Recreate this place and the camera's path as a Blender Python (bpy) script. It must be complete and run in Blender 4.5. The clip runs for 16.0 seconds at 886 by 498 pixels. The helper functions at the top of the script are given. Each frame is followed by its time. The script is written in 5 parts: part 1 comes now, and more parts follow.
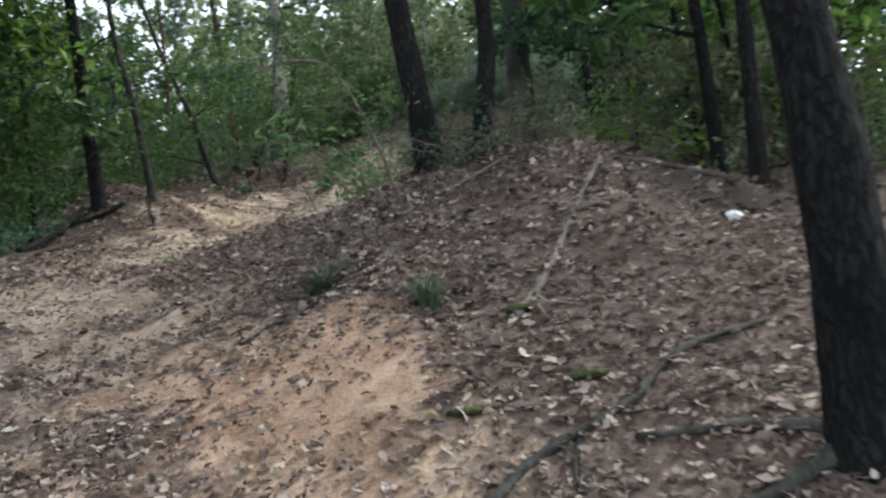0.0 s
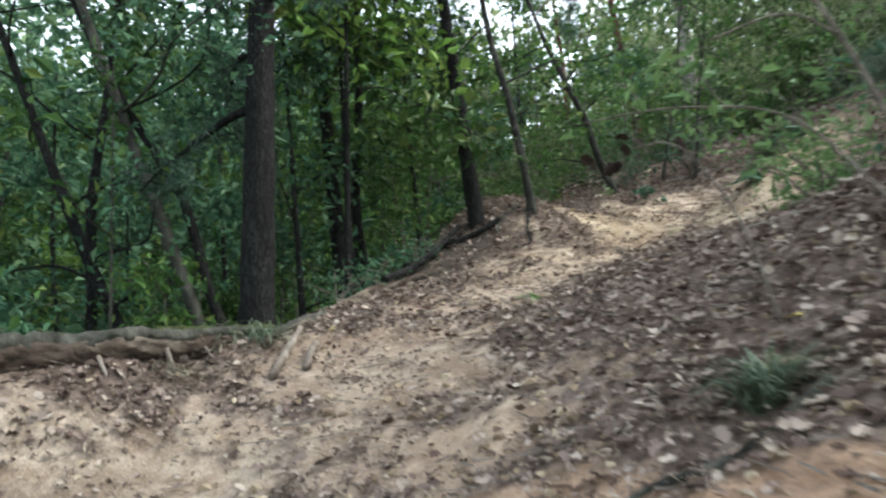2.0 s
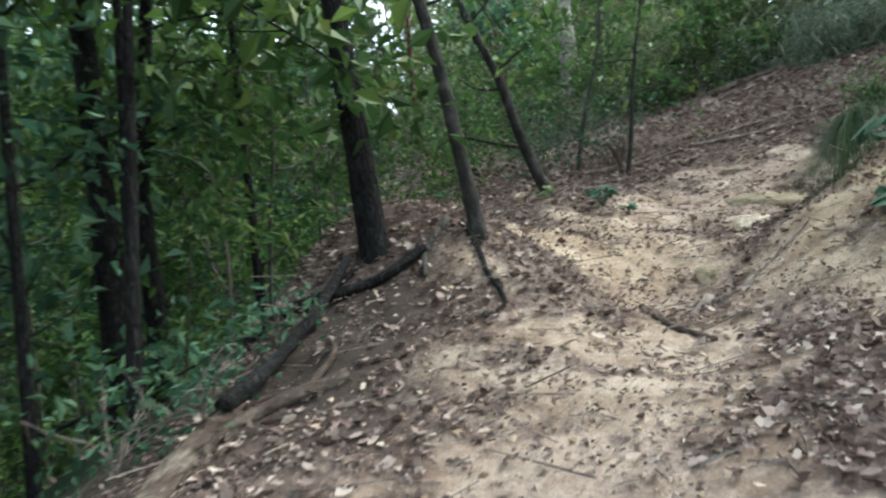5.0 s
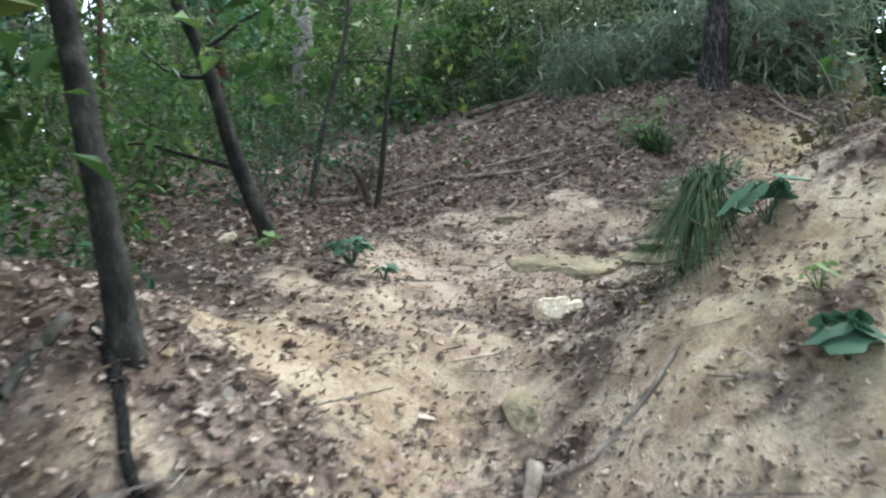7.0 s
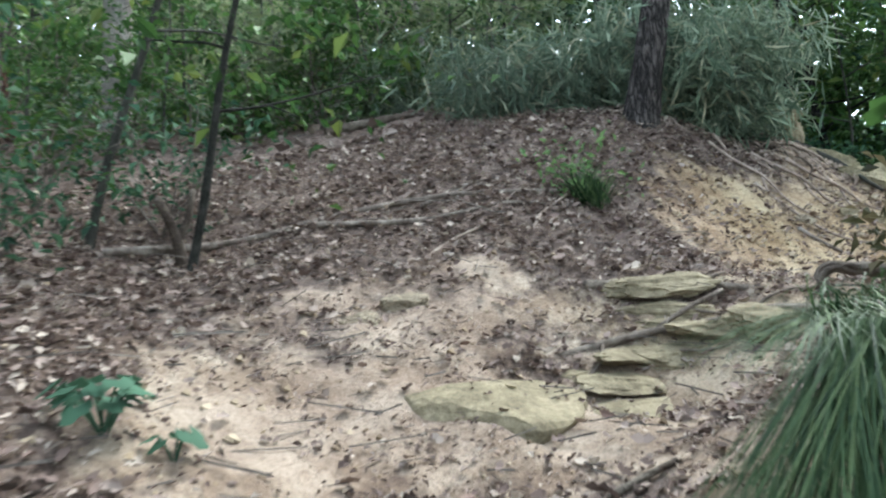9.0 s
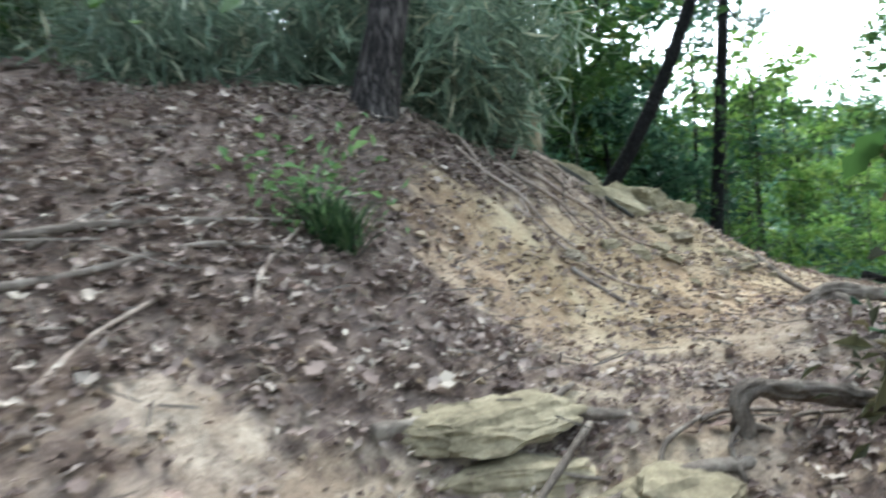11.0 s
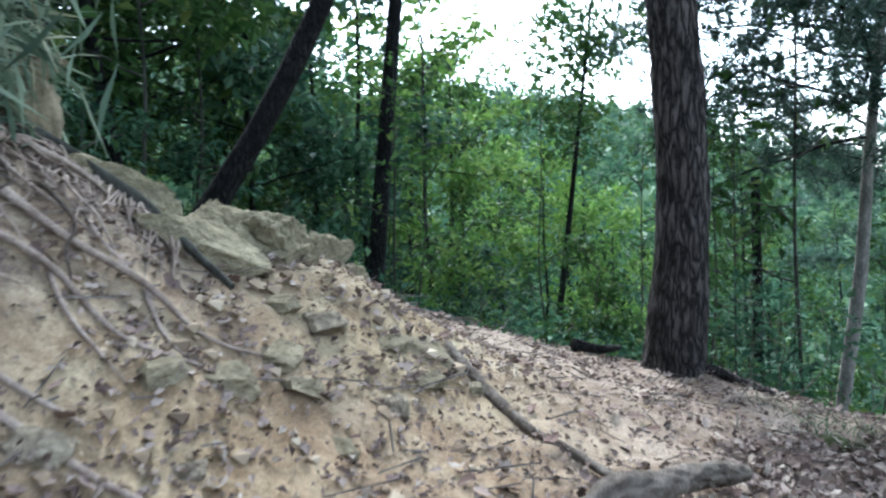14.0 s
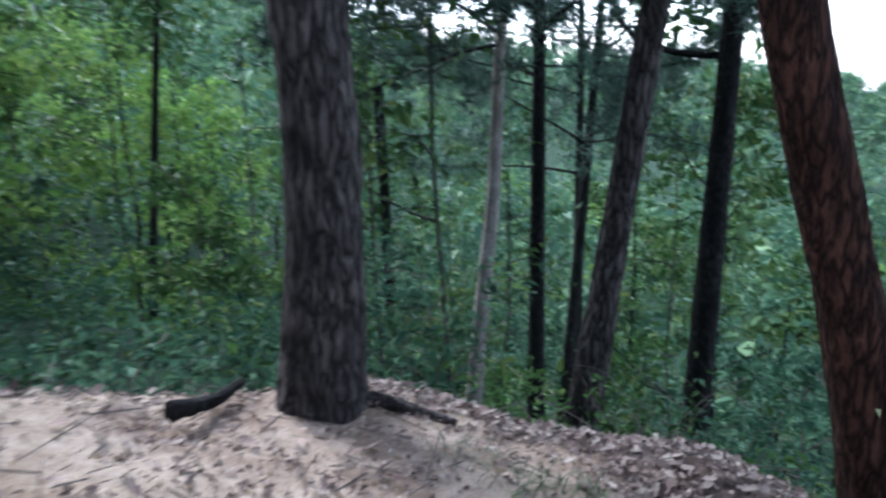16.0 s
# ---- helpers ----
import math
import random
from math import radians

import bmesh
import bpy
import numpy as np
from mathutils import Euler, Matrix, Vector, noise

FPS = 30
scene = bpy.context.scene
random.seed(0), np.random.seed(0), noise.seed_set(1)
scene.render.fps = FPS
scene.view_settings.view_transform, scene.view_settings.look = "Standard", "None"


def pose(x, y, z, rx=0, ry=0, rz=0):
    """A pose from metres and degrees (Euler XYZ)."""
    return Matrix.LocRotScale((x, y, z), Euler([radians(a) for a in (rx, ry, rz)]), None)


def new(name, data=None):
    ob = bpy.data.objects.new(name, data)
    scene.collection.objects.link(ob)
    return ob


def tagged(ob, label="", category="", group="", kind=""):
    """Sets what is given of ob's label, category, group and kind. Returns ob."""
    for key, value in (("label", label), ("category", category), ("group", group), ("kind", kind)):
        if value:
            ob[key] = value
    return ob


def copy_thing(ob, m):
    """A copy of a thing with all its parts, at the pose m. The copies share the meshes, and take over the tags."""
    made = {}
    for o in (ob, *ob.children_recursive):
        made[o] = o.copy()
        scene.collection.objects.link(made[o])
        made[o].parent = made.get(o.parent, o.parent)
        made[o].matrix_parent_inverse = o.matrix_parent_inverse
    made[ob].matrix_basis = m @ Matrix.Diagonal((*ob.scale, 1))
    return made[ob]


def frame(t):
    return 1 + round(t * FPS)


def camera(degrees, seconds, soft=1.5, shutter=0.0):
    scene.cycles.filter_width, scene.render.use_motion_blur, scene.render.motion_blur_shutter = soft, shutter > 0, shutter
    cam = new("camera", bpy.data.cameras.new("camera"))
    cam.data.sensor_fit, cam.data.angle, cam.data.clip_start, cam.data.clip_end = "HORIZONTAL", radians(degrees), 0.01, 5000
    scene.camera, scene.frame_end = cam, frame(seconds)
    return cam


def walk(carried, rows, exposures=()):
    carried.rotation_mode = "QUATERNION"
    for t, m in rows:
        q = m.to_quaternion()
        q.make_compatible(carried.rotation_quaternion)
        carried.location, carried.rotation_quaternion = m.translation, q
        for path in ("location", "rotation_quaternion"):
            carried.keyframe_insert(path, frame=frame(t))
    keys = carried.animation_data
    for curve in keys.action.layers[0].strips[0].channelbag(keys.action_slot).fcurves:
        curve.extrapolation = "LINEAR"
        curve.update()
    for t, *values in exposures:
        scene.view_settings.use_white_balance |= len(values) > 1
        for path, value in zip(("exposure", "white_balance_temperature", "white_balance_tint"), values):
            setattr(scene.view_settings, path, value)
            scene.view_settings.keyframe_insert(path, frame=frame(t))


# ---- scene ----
cam = camera(60.7, 16.0, soft=2.2, shutter=0.45)
METRES, EYE, TILT, LEAN, TURN = 20.0, 1.45, 7.2, 8.2, 0.0
ROWS = [
    (0.0, 0.0, 0.0, 0.0, 0.0, 0.0, -0.0),
    (0.5, 0.005, 0.0288, 0.0016, 6.73, -0.38, 0.06),
    (1.0, 0.0044, 0.0629, 0.0039, 14.72, -0.27, 0.22),
    (1.5, -0.0038, 0.0925, 0.008, 23.57, -0.06, 0.58),
    (2.0, -0.0222, 0.1238, 0.0106, 30.77, 0.52, 1.83),
    (2.5, -0.044, 0.1519, 0.0167, 33.47, 0.41, 2.61),
    (3.0, -0.0681, 0.1794, 0.0216, 33.21, 0.76, 2.47),
    (5.5, -0.166, 0.3195, 0.048, 8.59, -2.59, 0.49),
    (6.0, -0.17, 0.3501, 0.0545, 3.04, -2.24, -0.32),
    (6.5, -0.1714, 0.3812, 0.0584, -2.26, -2.12, -1.3),
    (7.0, -0.1703, 0.4102, 0.0616, -6.16, -2.01, -2.42),
    (7.5, -0.1698, 0.4425, 0.0685, -9.14, -1.36, -3.5),
    (8.0, -0.1687, 0.47, 0.074, -11.51, -0.9, -4.55),
    (10.5, -0.1389, 0.6192, 0.0957, -35.14, 0.25, -5.78),
    (11.0, -0.1279, 0.6424, 0.1034, -44.04, 0.49, -6.48),
    (11.5, -0.106, 0.6575, 0.1113, -52.36, 0.66, -7.56),
    (12.0, -0.0837, 0.6734, 0.1161, -58.84, 0.52, -8.92),
    (12.5, -0.0583, 0.6859, 0.1224, -62.68, 0.85, -9.95),
    (13.0, -0.0294, 0.6998, 0.1293, -64.67, 1.42, -10.27),
    (13.5, -0.0043, 0.7081, 0.1356, -66.72, 1.36, -9.57),
    (14.0, 0.0185, 0.7233, 0.1421, -69.54, 0.69, -8.39),
    (14.5, 0.0358, 0.7344, 0.1534, -74.75, -0.19, -7.14),
    (15.0, 0.0618, 0.7397, 0.1618, -81.35, -1.43, -6.06),
    (15.5, 0.0901, 0.7458, 0.1677, -89.43, -3.12, -5.39),
    (16.0, 0.1224, 0.7421, 0.1736, -99.18, -4.82, -5.17),
]
walk(cam, [(t, pose(0, 0, EYE, TILT, LEAN, TURN) @ pose(METRES * x, METRES * y, METRES * z, 90 + pitch, roll, yaw)) for t, x, y, z, yaw, pitch, roll in ROWS],
     exposures=[(0.0, 2.25, 6400, 5), (1.0, 2.4, 6450, 0), (2.0, 2.65, 6500, 1), (4.0, 2.7, 6400, 1), (6.0, 2.84, 6100, 1), (11.0, 3.2, 6000, 0), (14.0, 3.01, 5500, 3), (15.4, 3.03, 5400, 13), (16.0, 2.9, 5350, 11)])

# ---- world and light: a pale overcast sky ----
world = bpy.data.worlds.new("overcast_sky")
scene.world = world
world.use_nodes = True
wn, wl = world.node_tree.nodes, world.node_tree.links
sky = wn.new("ShaderNodeTexSky")
sky.sky_type, sky.sun_disc = "NISHITA", False
sky.sun_elevation, sky.sun_rotation = radians(48), radians(60)
sky.dust_density, sky.ozone_density = 1.2, 1.0
pale = wn.new("ShaderNodeHueSaturation")
pale.inputs["Saturation"].default_value = 0.4
wl.new(sky.outputs[0], pale.inputs["Color"])
wl.new(pale.outputs[0], wn["Background"].inputs["Color"])
wn["Background"].inputs["Strength"].default_value = 0.13
sun = new("sun", bpy.data.lights.new("sun", "SUN"))
sun.data.energy, sun.data.angle, sun.data.color = 1.2, radians(25), (1.0, 0.96, 0.9)
sun.rotation_euler = (radians(42), 0, radians(180 - 60))

# ---- materials ----
def nodes_of(name, rough=0.85):
    m = bpy.data.materials.new(name)
    m.use_nodes = True
    nt = m.node_tree
    b = nt.nodes["Principled BSDF"]
    b.inputs["Roughness"].default_value = rough
    b.inputs["Specular IOR Level"].default_value = 0.15
    return m, nt.nodes, nt.links, b


def ramp(n, stops):
    r = n.new("ShaderNodeValToRGB")
    e = r.color_ramp.elements
    while len(e) < len(stops):
        e.new(0.5)
    for el, (p, c) in zip(e, stops):
        el.position, el.color = p, (*c, 1)
    return r


def mixed(n, l, fac, a, b, mode="MIX"):
    m = n.new("ShaderNodeMix")
    m.data_type, m.blend_type = "RGBA", mode
    for socket, v in ((m.inputs[0], fac), (m.inputs[6], a), (m.inputs[7], b)):
        if isinstance(v, (int, float)):
            socket.default_value = v
        elif isinstance(v, tuple):
            socket.default_value = (*v, 1)
        else:
            l.new(v, socket)
    return m.outputs[2]


def noisy(n, l, scale, detail=4.0, rough=0.6, stretch=None):
    tc = n.new("ShaderNodeTexCoord")
    t = n.new("ShaderNodeTexNoise")
    t.inputs["Scale"].default_value, t.inputs["Detail"].default_value, t.inputs["Roughness"].default_value = scale, detail, rough
    if stretch:
        mp = n.new("ShaderNodeMapping")
        mp.inputs["Scale"].default_value = stretch
        l.new(tc.outputs["Object"], mp.inputs["Vector"])
        l.new(mp.outputs[0], t.inputs["Vector"])
    else:
        l.new(tc.outputs["Object"], t.inputs["Vector"])
    return t.outputs["Fac"]


def bumped(n, l, b, height, strength, dist):
    k = n.new("ShaderNodeBump")
    k.inputs["Strength"].default_value, k.inputs["Distance"].default_value = strength, dist
    l.new(height, k.inputs["Height"])
    l.new(k.outputs[0], b.inputs["Normal"])


def two_tone(name, c1, c2, c3, scale=6.0, fine=60.0, rough=0.9, bump=0.5, dist=0.02, stretch=None):
    m, n, l, b = nodes_of(name, rough)
    big = noisy(n, l, scale, 5, 0.65, stretch)
    small = noisy(n, l, fine, 4, 0.7, stretch)
    r1 = ramp(n, [(0.32, c1), (0.52, c2), (0.72, c3)])
    l.new(big, r1.inputs[0])
    r2 = ramp(n, [(0.25, (0.45, 0.45, 0.45)), (0.7, (1.2, 1.2, 1.2))])
    l.new(small, r2.inputs[0])
    l.new(mixed(n, l, 0.8, r1.outputs[0], r2.outputs[0], "MULTIPLY"), b.inputs["Base Color"])
    bumped(n, l, b, small, bump, dist)
    return m


def leafy(name, stops, rough=0.6, through_light=0.28):
    m, n, l, b = nodes_of(name, rough)
    g = n.new("ShaderNodeNewGeometry")
    r = ramp(n, stops)
    l.new(g.outputs["Random Per Island"], r.inputs[0])
    o = n.new("ShaderNodeObjectInfo")
    shift = n.new("ShaderNodeHueSaturation")
    mr = n.new("ShaderNodeMapRange")
    mr.inputs[3].default_value, mr.inputs[4].default_value = 0.75, 1.2
    l.new(o.outputs["Random"], mr.inputs[0])
    l.new(mr.outputs[0], shift.inputs["Value"])
    l.new(r.outputs[0], shift.inputs["Color"])
    l.new(shift.outputs[0], b.inputs["Base Color"])
    if through_light:
        t = n.new("ShaderNodeBsdfTranslucent")
        l.new(shift.outputs[0], t.inputs["Color"])
        mx = n.new("ShaderNodeMixShader")
        mx.inputs[0].default_value = through_light
        l.new(b.outputs[0], mx.inputs[1])
        l.new(t.outputs[0], mx.inputs[2])
        l.new(mx.outputs[0], n["Material Output"].inputs["Surface"])
    return m


def ground_material():
    m, n, l, b = nodes_of("forest_soil", 0.95)
    at = n.new("ShaderNodeAttribute")
    at.attribute_name = "bare"
    big = noisy(n, l, 0.55, 5, 0.6)
    mid = noisy(n, l, 5.0, 6, 0.7)
    fine = noisy(n, l, 55.0, 5, 0.75)
    grit = noisy(n, l, 14.0, 6, 0.75)
    sand = ramp(n, [(0.3, (0.33, 0.258, 0.205)), (0.45, (0.4, 0.32, 0.257)), (0.58, (0.46, 0.38, 0.303)), (0.72, (0.38, 0.318, 0.262))])
    l.new(big, sand.inputs[0])
    iron = n.new("ShaderNodeAttribute")
    iron.attribute_name = "iron"
    cream = n.new("ShaderNodeAttribute")
    cream.attribute_name = "cream"
    loam = ramp(n, [(0.35, (0.41, 0.32, 0.19)), (0.5, (0.49, 0.4, 0.25)), (0.66, (0.45, 0.39, 0.25))])
    l.new(mid, loam.inputs[0])
    tinted = mixed(n, l, cream.outputs["Fac"], sand.outputs[0], loam.outputs[0])
    tinted = mixed(n, l, iron.outputs["Fac"], tinted, (0.5, 0.325, 0.22))
    soil = ramp(n, [(0.3, (0.05, 0.039, 0.034)), (0.5, (0.165, 0.125, 0.108)), (0.72, (0.31, 0.25, 0.21))])
    l.new(grit, soil.inputs[0])
    # torn edge between bare sand and humus
    add = n.new("ShaderNodeMath")
    add.operation = "MULTIPLY_ADD"
    add.inputs[1].default_value, add.inputs[2].default_value = 1.5, -0.75
    l.new(mid, add.inputs[0])
    s = n.new("ShaderNodeMath")
    l.new(at.outputs["Fac"], s.inputs[0])
    l.new(add.outputs[0], s.inputs[1])
    edge = ramp(n, [(0.3, (0, 0, 0)), (0.62, (1, 1, 1))])
    l.new(s.outputs[0], edge.inputs[0])
    col = mixed(n, l, edge.outputs[0], soil.outputs[0], tinted)
    stain = ramp(n, [(0.42, (0.5, 0.44, 0.4)), (0.6, (1, 1, 1))])
    l.new(noisy(n, l, 2.6, 7, 0.75), stain.inputs[0])
    col = mixed(n, l, 0.85, col, stain.outputs[0], "MULTIPLY")
    # near-black patches: dark humus, with the shade over it painted into the colour
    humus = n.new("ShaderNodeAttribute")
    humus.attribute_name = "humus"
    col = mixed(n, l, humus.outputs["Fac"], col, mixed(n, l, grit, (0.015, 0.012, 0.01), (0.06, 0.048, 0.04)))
    # beyond the edges: dark shrub green, with the woods' shade mixed into the colour
    wild_shade = n.new("ShaderNodeAttribute")
    wild_shade.attribute_name = "wild_shade"
    col = mixed(n, l, wild_shade.outputs["Fac"], col, mixed(n, l, mid, (0.012, 0.028, 0.016), (0.03, 0.055, 0.03)))
    speck = ramp(n, [(0.3, (0.42, 0.4, 0.38)), (0.52, (0.95, 0.95, 0.95)), (0.7, (1.25, 1.22, 1.2))])
    l.new(fine, speck.inputs[0])
    l.new(mixed(n, l, 0.75, col, speck.outputs[0], "MULTIPLY"), b.inputs["Base Color"])
    h = n.new("ShaderNodeMath")
    h.inputs[1].default_value = 0
    l.new(grit, h.inputs[0])
    l.new(fine, h.inputs[1])
    bumped(n, l, b, h.outputs[0], 0.8, 0.03)
    return m


def bark_material(name, crack, plate, light, across=26.0, along=0.2):
    """Furrowed bark: plates between dark cracks that run up the trunk."""
    m, n, l, b = nodes_of(name, 0.95)
    tc = n.new("ShaderNodeTexCoord")
    mp = n.new("ShaderNodeMapping")
    mp.inputs["Scale"].default_value = (1, 1, along)
    l.new(tc.outputs["Object"], mp.inputs["Vector"])
    wob = n.new("ShaderNodeTexNoise")
    wob.inputs["Scale"].default_value, wob.inputs["Detail"].default_value = 20, 6
    l.new(mp.outputs[0], wob.inputs["Vector"])
    warp = mixed(n, l, 0.11, mp.outputs[0], wob.outputs["Color"], "ADD")
    vo = n.new("ShaderNodeTexVoronoi")
    vo.feature = "DISTANCE_TO_EDGE"
    vo.inputs["Scale"].default_value = across
    l.new(warp, vo.inputs["Vector"])
    edge = ramp(n, [(0.0, (0, 0, 0)), (0.3, (1, 1, 1))])
    l.new(vo.outputs["Distance"], edge.inputs[0])
    small = noisy(n, l, 70, 5, 0.75, (1, 1, 0.35))
    big = noisy(n, l, 3, 4, 0.6)
    tone = ramp(n, [(0.3, plate), (0.7, light)])
    l.new(big, tone.inputs[0])
    g = ramp(n, [(0.25, (0.4, 0.4, 0.4)), (0.75, (1.3, 1.3, 1.3))])
    l.new(small, g.inputs[0])
    c = mixed(n, l, 0.8, tone.outputs[0], g.outputs[0], "MULTIPLY")
    l.new(mixed(n, l, edge.outputs[0], crack, c), b.inputs["Base Color"])
    h = n.new("ShaderNodeMath")
    l.new(edge.outputs[0], h.inputs[0])
    l.new(small, h.inputs[1])
    bumped(n, l, b, h.outputs[0], 0.9, 0.02)
    return m


SOIL = ground_material()
CLOD = leafy("sandy_clod", [(0.0, (0.12, 0.085, 0.06)), (0.5, (0.3, 0.225, 0.15)), (1.0, (0.46, 0.38, 0.28))], 0.95, 0.0)
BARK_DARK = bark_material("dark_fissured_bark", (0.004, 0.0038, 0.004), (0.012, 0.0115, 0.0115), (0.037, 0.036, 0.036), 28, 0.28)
BARK_PINE = bark_material("grey_brown_pine_bark", (0.009, 0.008, 0.008), (0.05, 0.042, 0.041), (0.17, 0.148, 0.14), 17, 0.2)
BARK_RED = bark_material("reddish_pine_bark", (0.015, 0.009, 0.008), (0.075, 0.034, 0.025), (0.17, 0.078, 0.054), 18, 0.22)
BARK_PALE = two_tone("pale_grey_bark", (0.1, 0.09, 0.085), (0.22, 0.2, 0.18), (0.4, 0.37, 0.34), 5, 40, 0.9, 0.4, 0.01, (1, 1, 0.5))
BARK_GREY = two_tone("mossy_grey_bark", (0.01925, 0.01925, 0.0165), (0.0495, 0.0484, 0.04125), (0.0935, 0.09075, 0.077), 8, 50, 0.95, 0.6, 0.015, (1, 1, 0.35))
BARK_MOTTLED = two_tone("mottled_dark_bark", (0.01, 0.01, 0.009), (0.027, 0.026, 0.023), (0.075, 0.072, 0.062), 14, 70, 0.95, 0.9, 0.015, (1, 1, 0.5))
DEAD_WOOD = two_tone("weathered_dead_wood", (0.07, 0.055, 0.045), (0.17, 0.14, 0.12), (0.32, 0.28, 0.245), 6, 60, 0.95, 0.7, 0.012, (1, 1, 0.3))
ROT_WOOD = two_tone("rotting_log_wood", (0.03, 0.02, 0.016), (0.08, 0.062, 0.05), (0.19, 0.165, 0.135), 5, 40, 0.95, 0.9, 0.02, (1, 0.3, 1))
ROOT_WOOD = two_tone("weathered_root_bark", (0.07, 0.055, 0.045), (0.16, 0.132, 0.11), (0.28, 0.24, 0.2), 9, 80, 0.95, 0.9, 0.01)
PALE_ROOT = two_tone("dry_pale_root", (0.17, 0.125, 0.1), (0.31, 0.245, 0.205), (0.46, 0.385, 0.325), 8, 70, 0.9, 0.5, 0.006)
LOAM_STONE = two_tone("greenish_tan_sandstone", (0.11, 0.092, 0.06), (0.215, 0.18, 0.118), (0.3, 0.255, 0.175), 6, 40, 0.95, 0.6, 0.015)
PALE_STONE = two_tone("cream_limestone", (0.6, 0.49, 0.35), (0.72, 0.61, 0.46), (0.82, 0.73, 0.58), 6, 50, 0.9, 0.5, 0.008)
BANK_STONE = two_tone("tan_weathered_bank_stone", (0.15, 0.128, 0.08), (0.265, 0.228, 0.148), (0.37, 0.325, 0.22), 5, 30, 0.95, 1.0, 0.04)
GREY_STONE = two_tone("grey_tan_boulder_stone", (0.13, 0.105, 0.075), (0.29, 0.24, 0.175), (0.44, 0.375, 0.28), 7, 34, 0.95, 1.0, 0.04)
LITTER = leafy("dry_brown_leaf", [(0.0, (0.05, 0.035, 0.03)), (0.25, (0.14, 0.1, 0.088)), (0.55, (0.23, 0.175, 0.152)), (0.85, (0.32, 0.262, 0.226)), (1.0, (0.42, 0.36, 0.3))], 0.85, 0.1)
GREEN = leafy("oak_leaf_green", [(0.0, (0.0234, 0.0507, 0.0156)), (0.5, (0.0429, 0.0936, 0.02496)), (0.85, (0.0702, 0.1287, 0.0351)), (1.0, (0.117, 0.1482, 0.039))])
GREEN_COOL = leafy("cool_green_leaf", [(0.0, (0.018, 0.046, 0.028)), (0.5, (0.046, 0.108, 0.06)), (1.0, (0.1, 0.17, 0.095))])
GREEN_LIME = leafy("sunlit_lime_leaf", [(0.0, (0.07, 0.14, 0.03)), (0.5, (0.12, 0.22, 0.045)), (1.0, (0.2, 0.28, 0.07))])
NEEDLE = leafy("blue_green_needle", [(0.0, (0.025, 0.05, 0.036)), (0.6, (0.05, 0.09, 0.066)), (1.0, (0.09, 0.135, 0.1))], 0.6, 0.25)
BLADE = leafy("dark_green_grass_blade", [(0.0, (0.016, 0.036, 0.018)), (0.5, (0.042, 0.08, 0.034)), (1.0, (0.12, 0.165, 0.075))], 0.5, 0.25)
STRAW = leafy("dry_grey_green_grass", [(0.0, (0.06, 0.065, 0.045)), (0.5, (0.13, 0.13, 0.09)), (1.0, (0.24, 0.22, 0.16))], 0.7, 0.2)
TWIG = two_tone("thin_twig_bark", (0.06, 0.05, 0.045), (0.13, 0.11, 0.095), (0.2, 0.175, 0.155), 10, 60, 0.95, 0.3, 0.004)
HILL = leafy("far_hillside_green", [(0.0, (0.032, 0.072, 0.042)), (0.6, (0.062, 0.12, 0.064)), (1.0, (0.115, 0.175, 0.08))])
WITHERED = leafy("withered_leaf_brown", [(0.0, (0.012, 0.009, 0.008)), (0.6, (0.025, 0.016, 0.013)), (1.0, (0.07, 0.035, 0.025))], 0.7, 0.1)
WHITE_STONE = two_tone("bright_white_stone", (0.55, 0.55, 0.53), (0.7, 0.7, 0.68), (0.8, 0.8, 0.78), 6, 50, 0.8, 0.3, 0.005)
STRAW_GREEN = leafy("grey_green_grass_blade", [(0.0, (0.05, 0.075, 0.05)), (0.5, (0.09, 0.125, 0.085)), (1.0, (0.17, 0.19, 0.13))], 0.6, 0.25)
FEATHER = leafy("feathery_blue_green_blade", [(0.0, (0.08, 0.12, 0.085)), (0.5, (0.16, 0.215, 0.15)), (0.88, (0.25, 0.3, 0.21)), (1.0, (0.38, 0.36, 0.25))], 0.6, 0.4)
BROAD = leafy("blue_green_broad_leaf", [(0.0, (0.03, 0.075, 0.045)), (1.0, (0.06, 0.125, 0.078))], 0.75, 0.2)
# grey-green leaf made paler: haze and light put into the colour
HAZE_LEAF = leafy("haze_paled_grey_green_leaf", [(0.0, (0.08, 0.105, 0.06)), (0.5, (0.14, 0.18, 0.095)), (1.0, (0.24, 0.27, 0.15))], 0.6, 0.4)
LIGHT_LEAF = leafy("light_green_leaf", [(0.0, (0.08, 0.15, 0.06)), (1.0, (0.17, 0.26, 0.1))], 0.5, 0.3)
OLIVE = leafy("olive_brown_leaf", [(0.0, (0.035, 0.038, 0.022)), (0.5, (0.07, 0.07, 0.035)), (1.0, (0.14, 0.115, 0.065))], 0.55, 0.25)
MOSS = two_tone("olive_moss", (0.018, 0.022, 0.01), (0.045, 0.055, 0.02), (0.09, 0.095, 0.035), 22, 140, 1.0, 0.9, 0.01)


def leaf_piece_material():
    m, n, l, b = nodes_of("single_dry_leaf", 0.75)
    o = n.new("ShaderNodeObjectInfo")
    c = ramp(n, [(0.0, (0.06, 0.035, 0.03)), (0.45, (0.17, 0.11, 0.09)), (0.8, (0.29, 0.22, 0.18)), (0.96, (0.34, 0.28, 0.22)), (1.0, (0.45, 0.36, 0.1))])
    l.new(o.outputs["Random"], c.inputs[0])
    g = ramp(n, [(0.3, (0.7, 0.7, 0.7)), (0.7, (1.15, 1.15, 1.15))])
    l.new(noisy(n, l, 6, 4, 0.7), g.inputs[0])
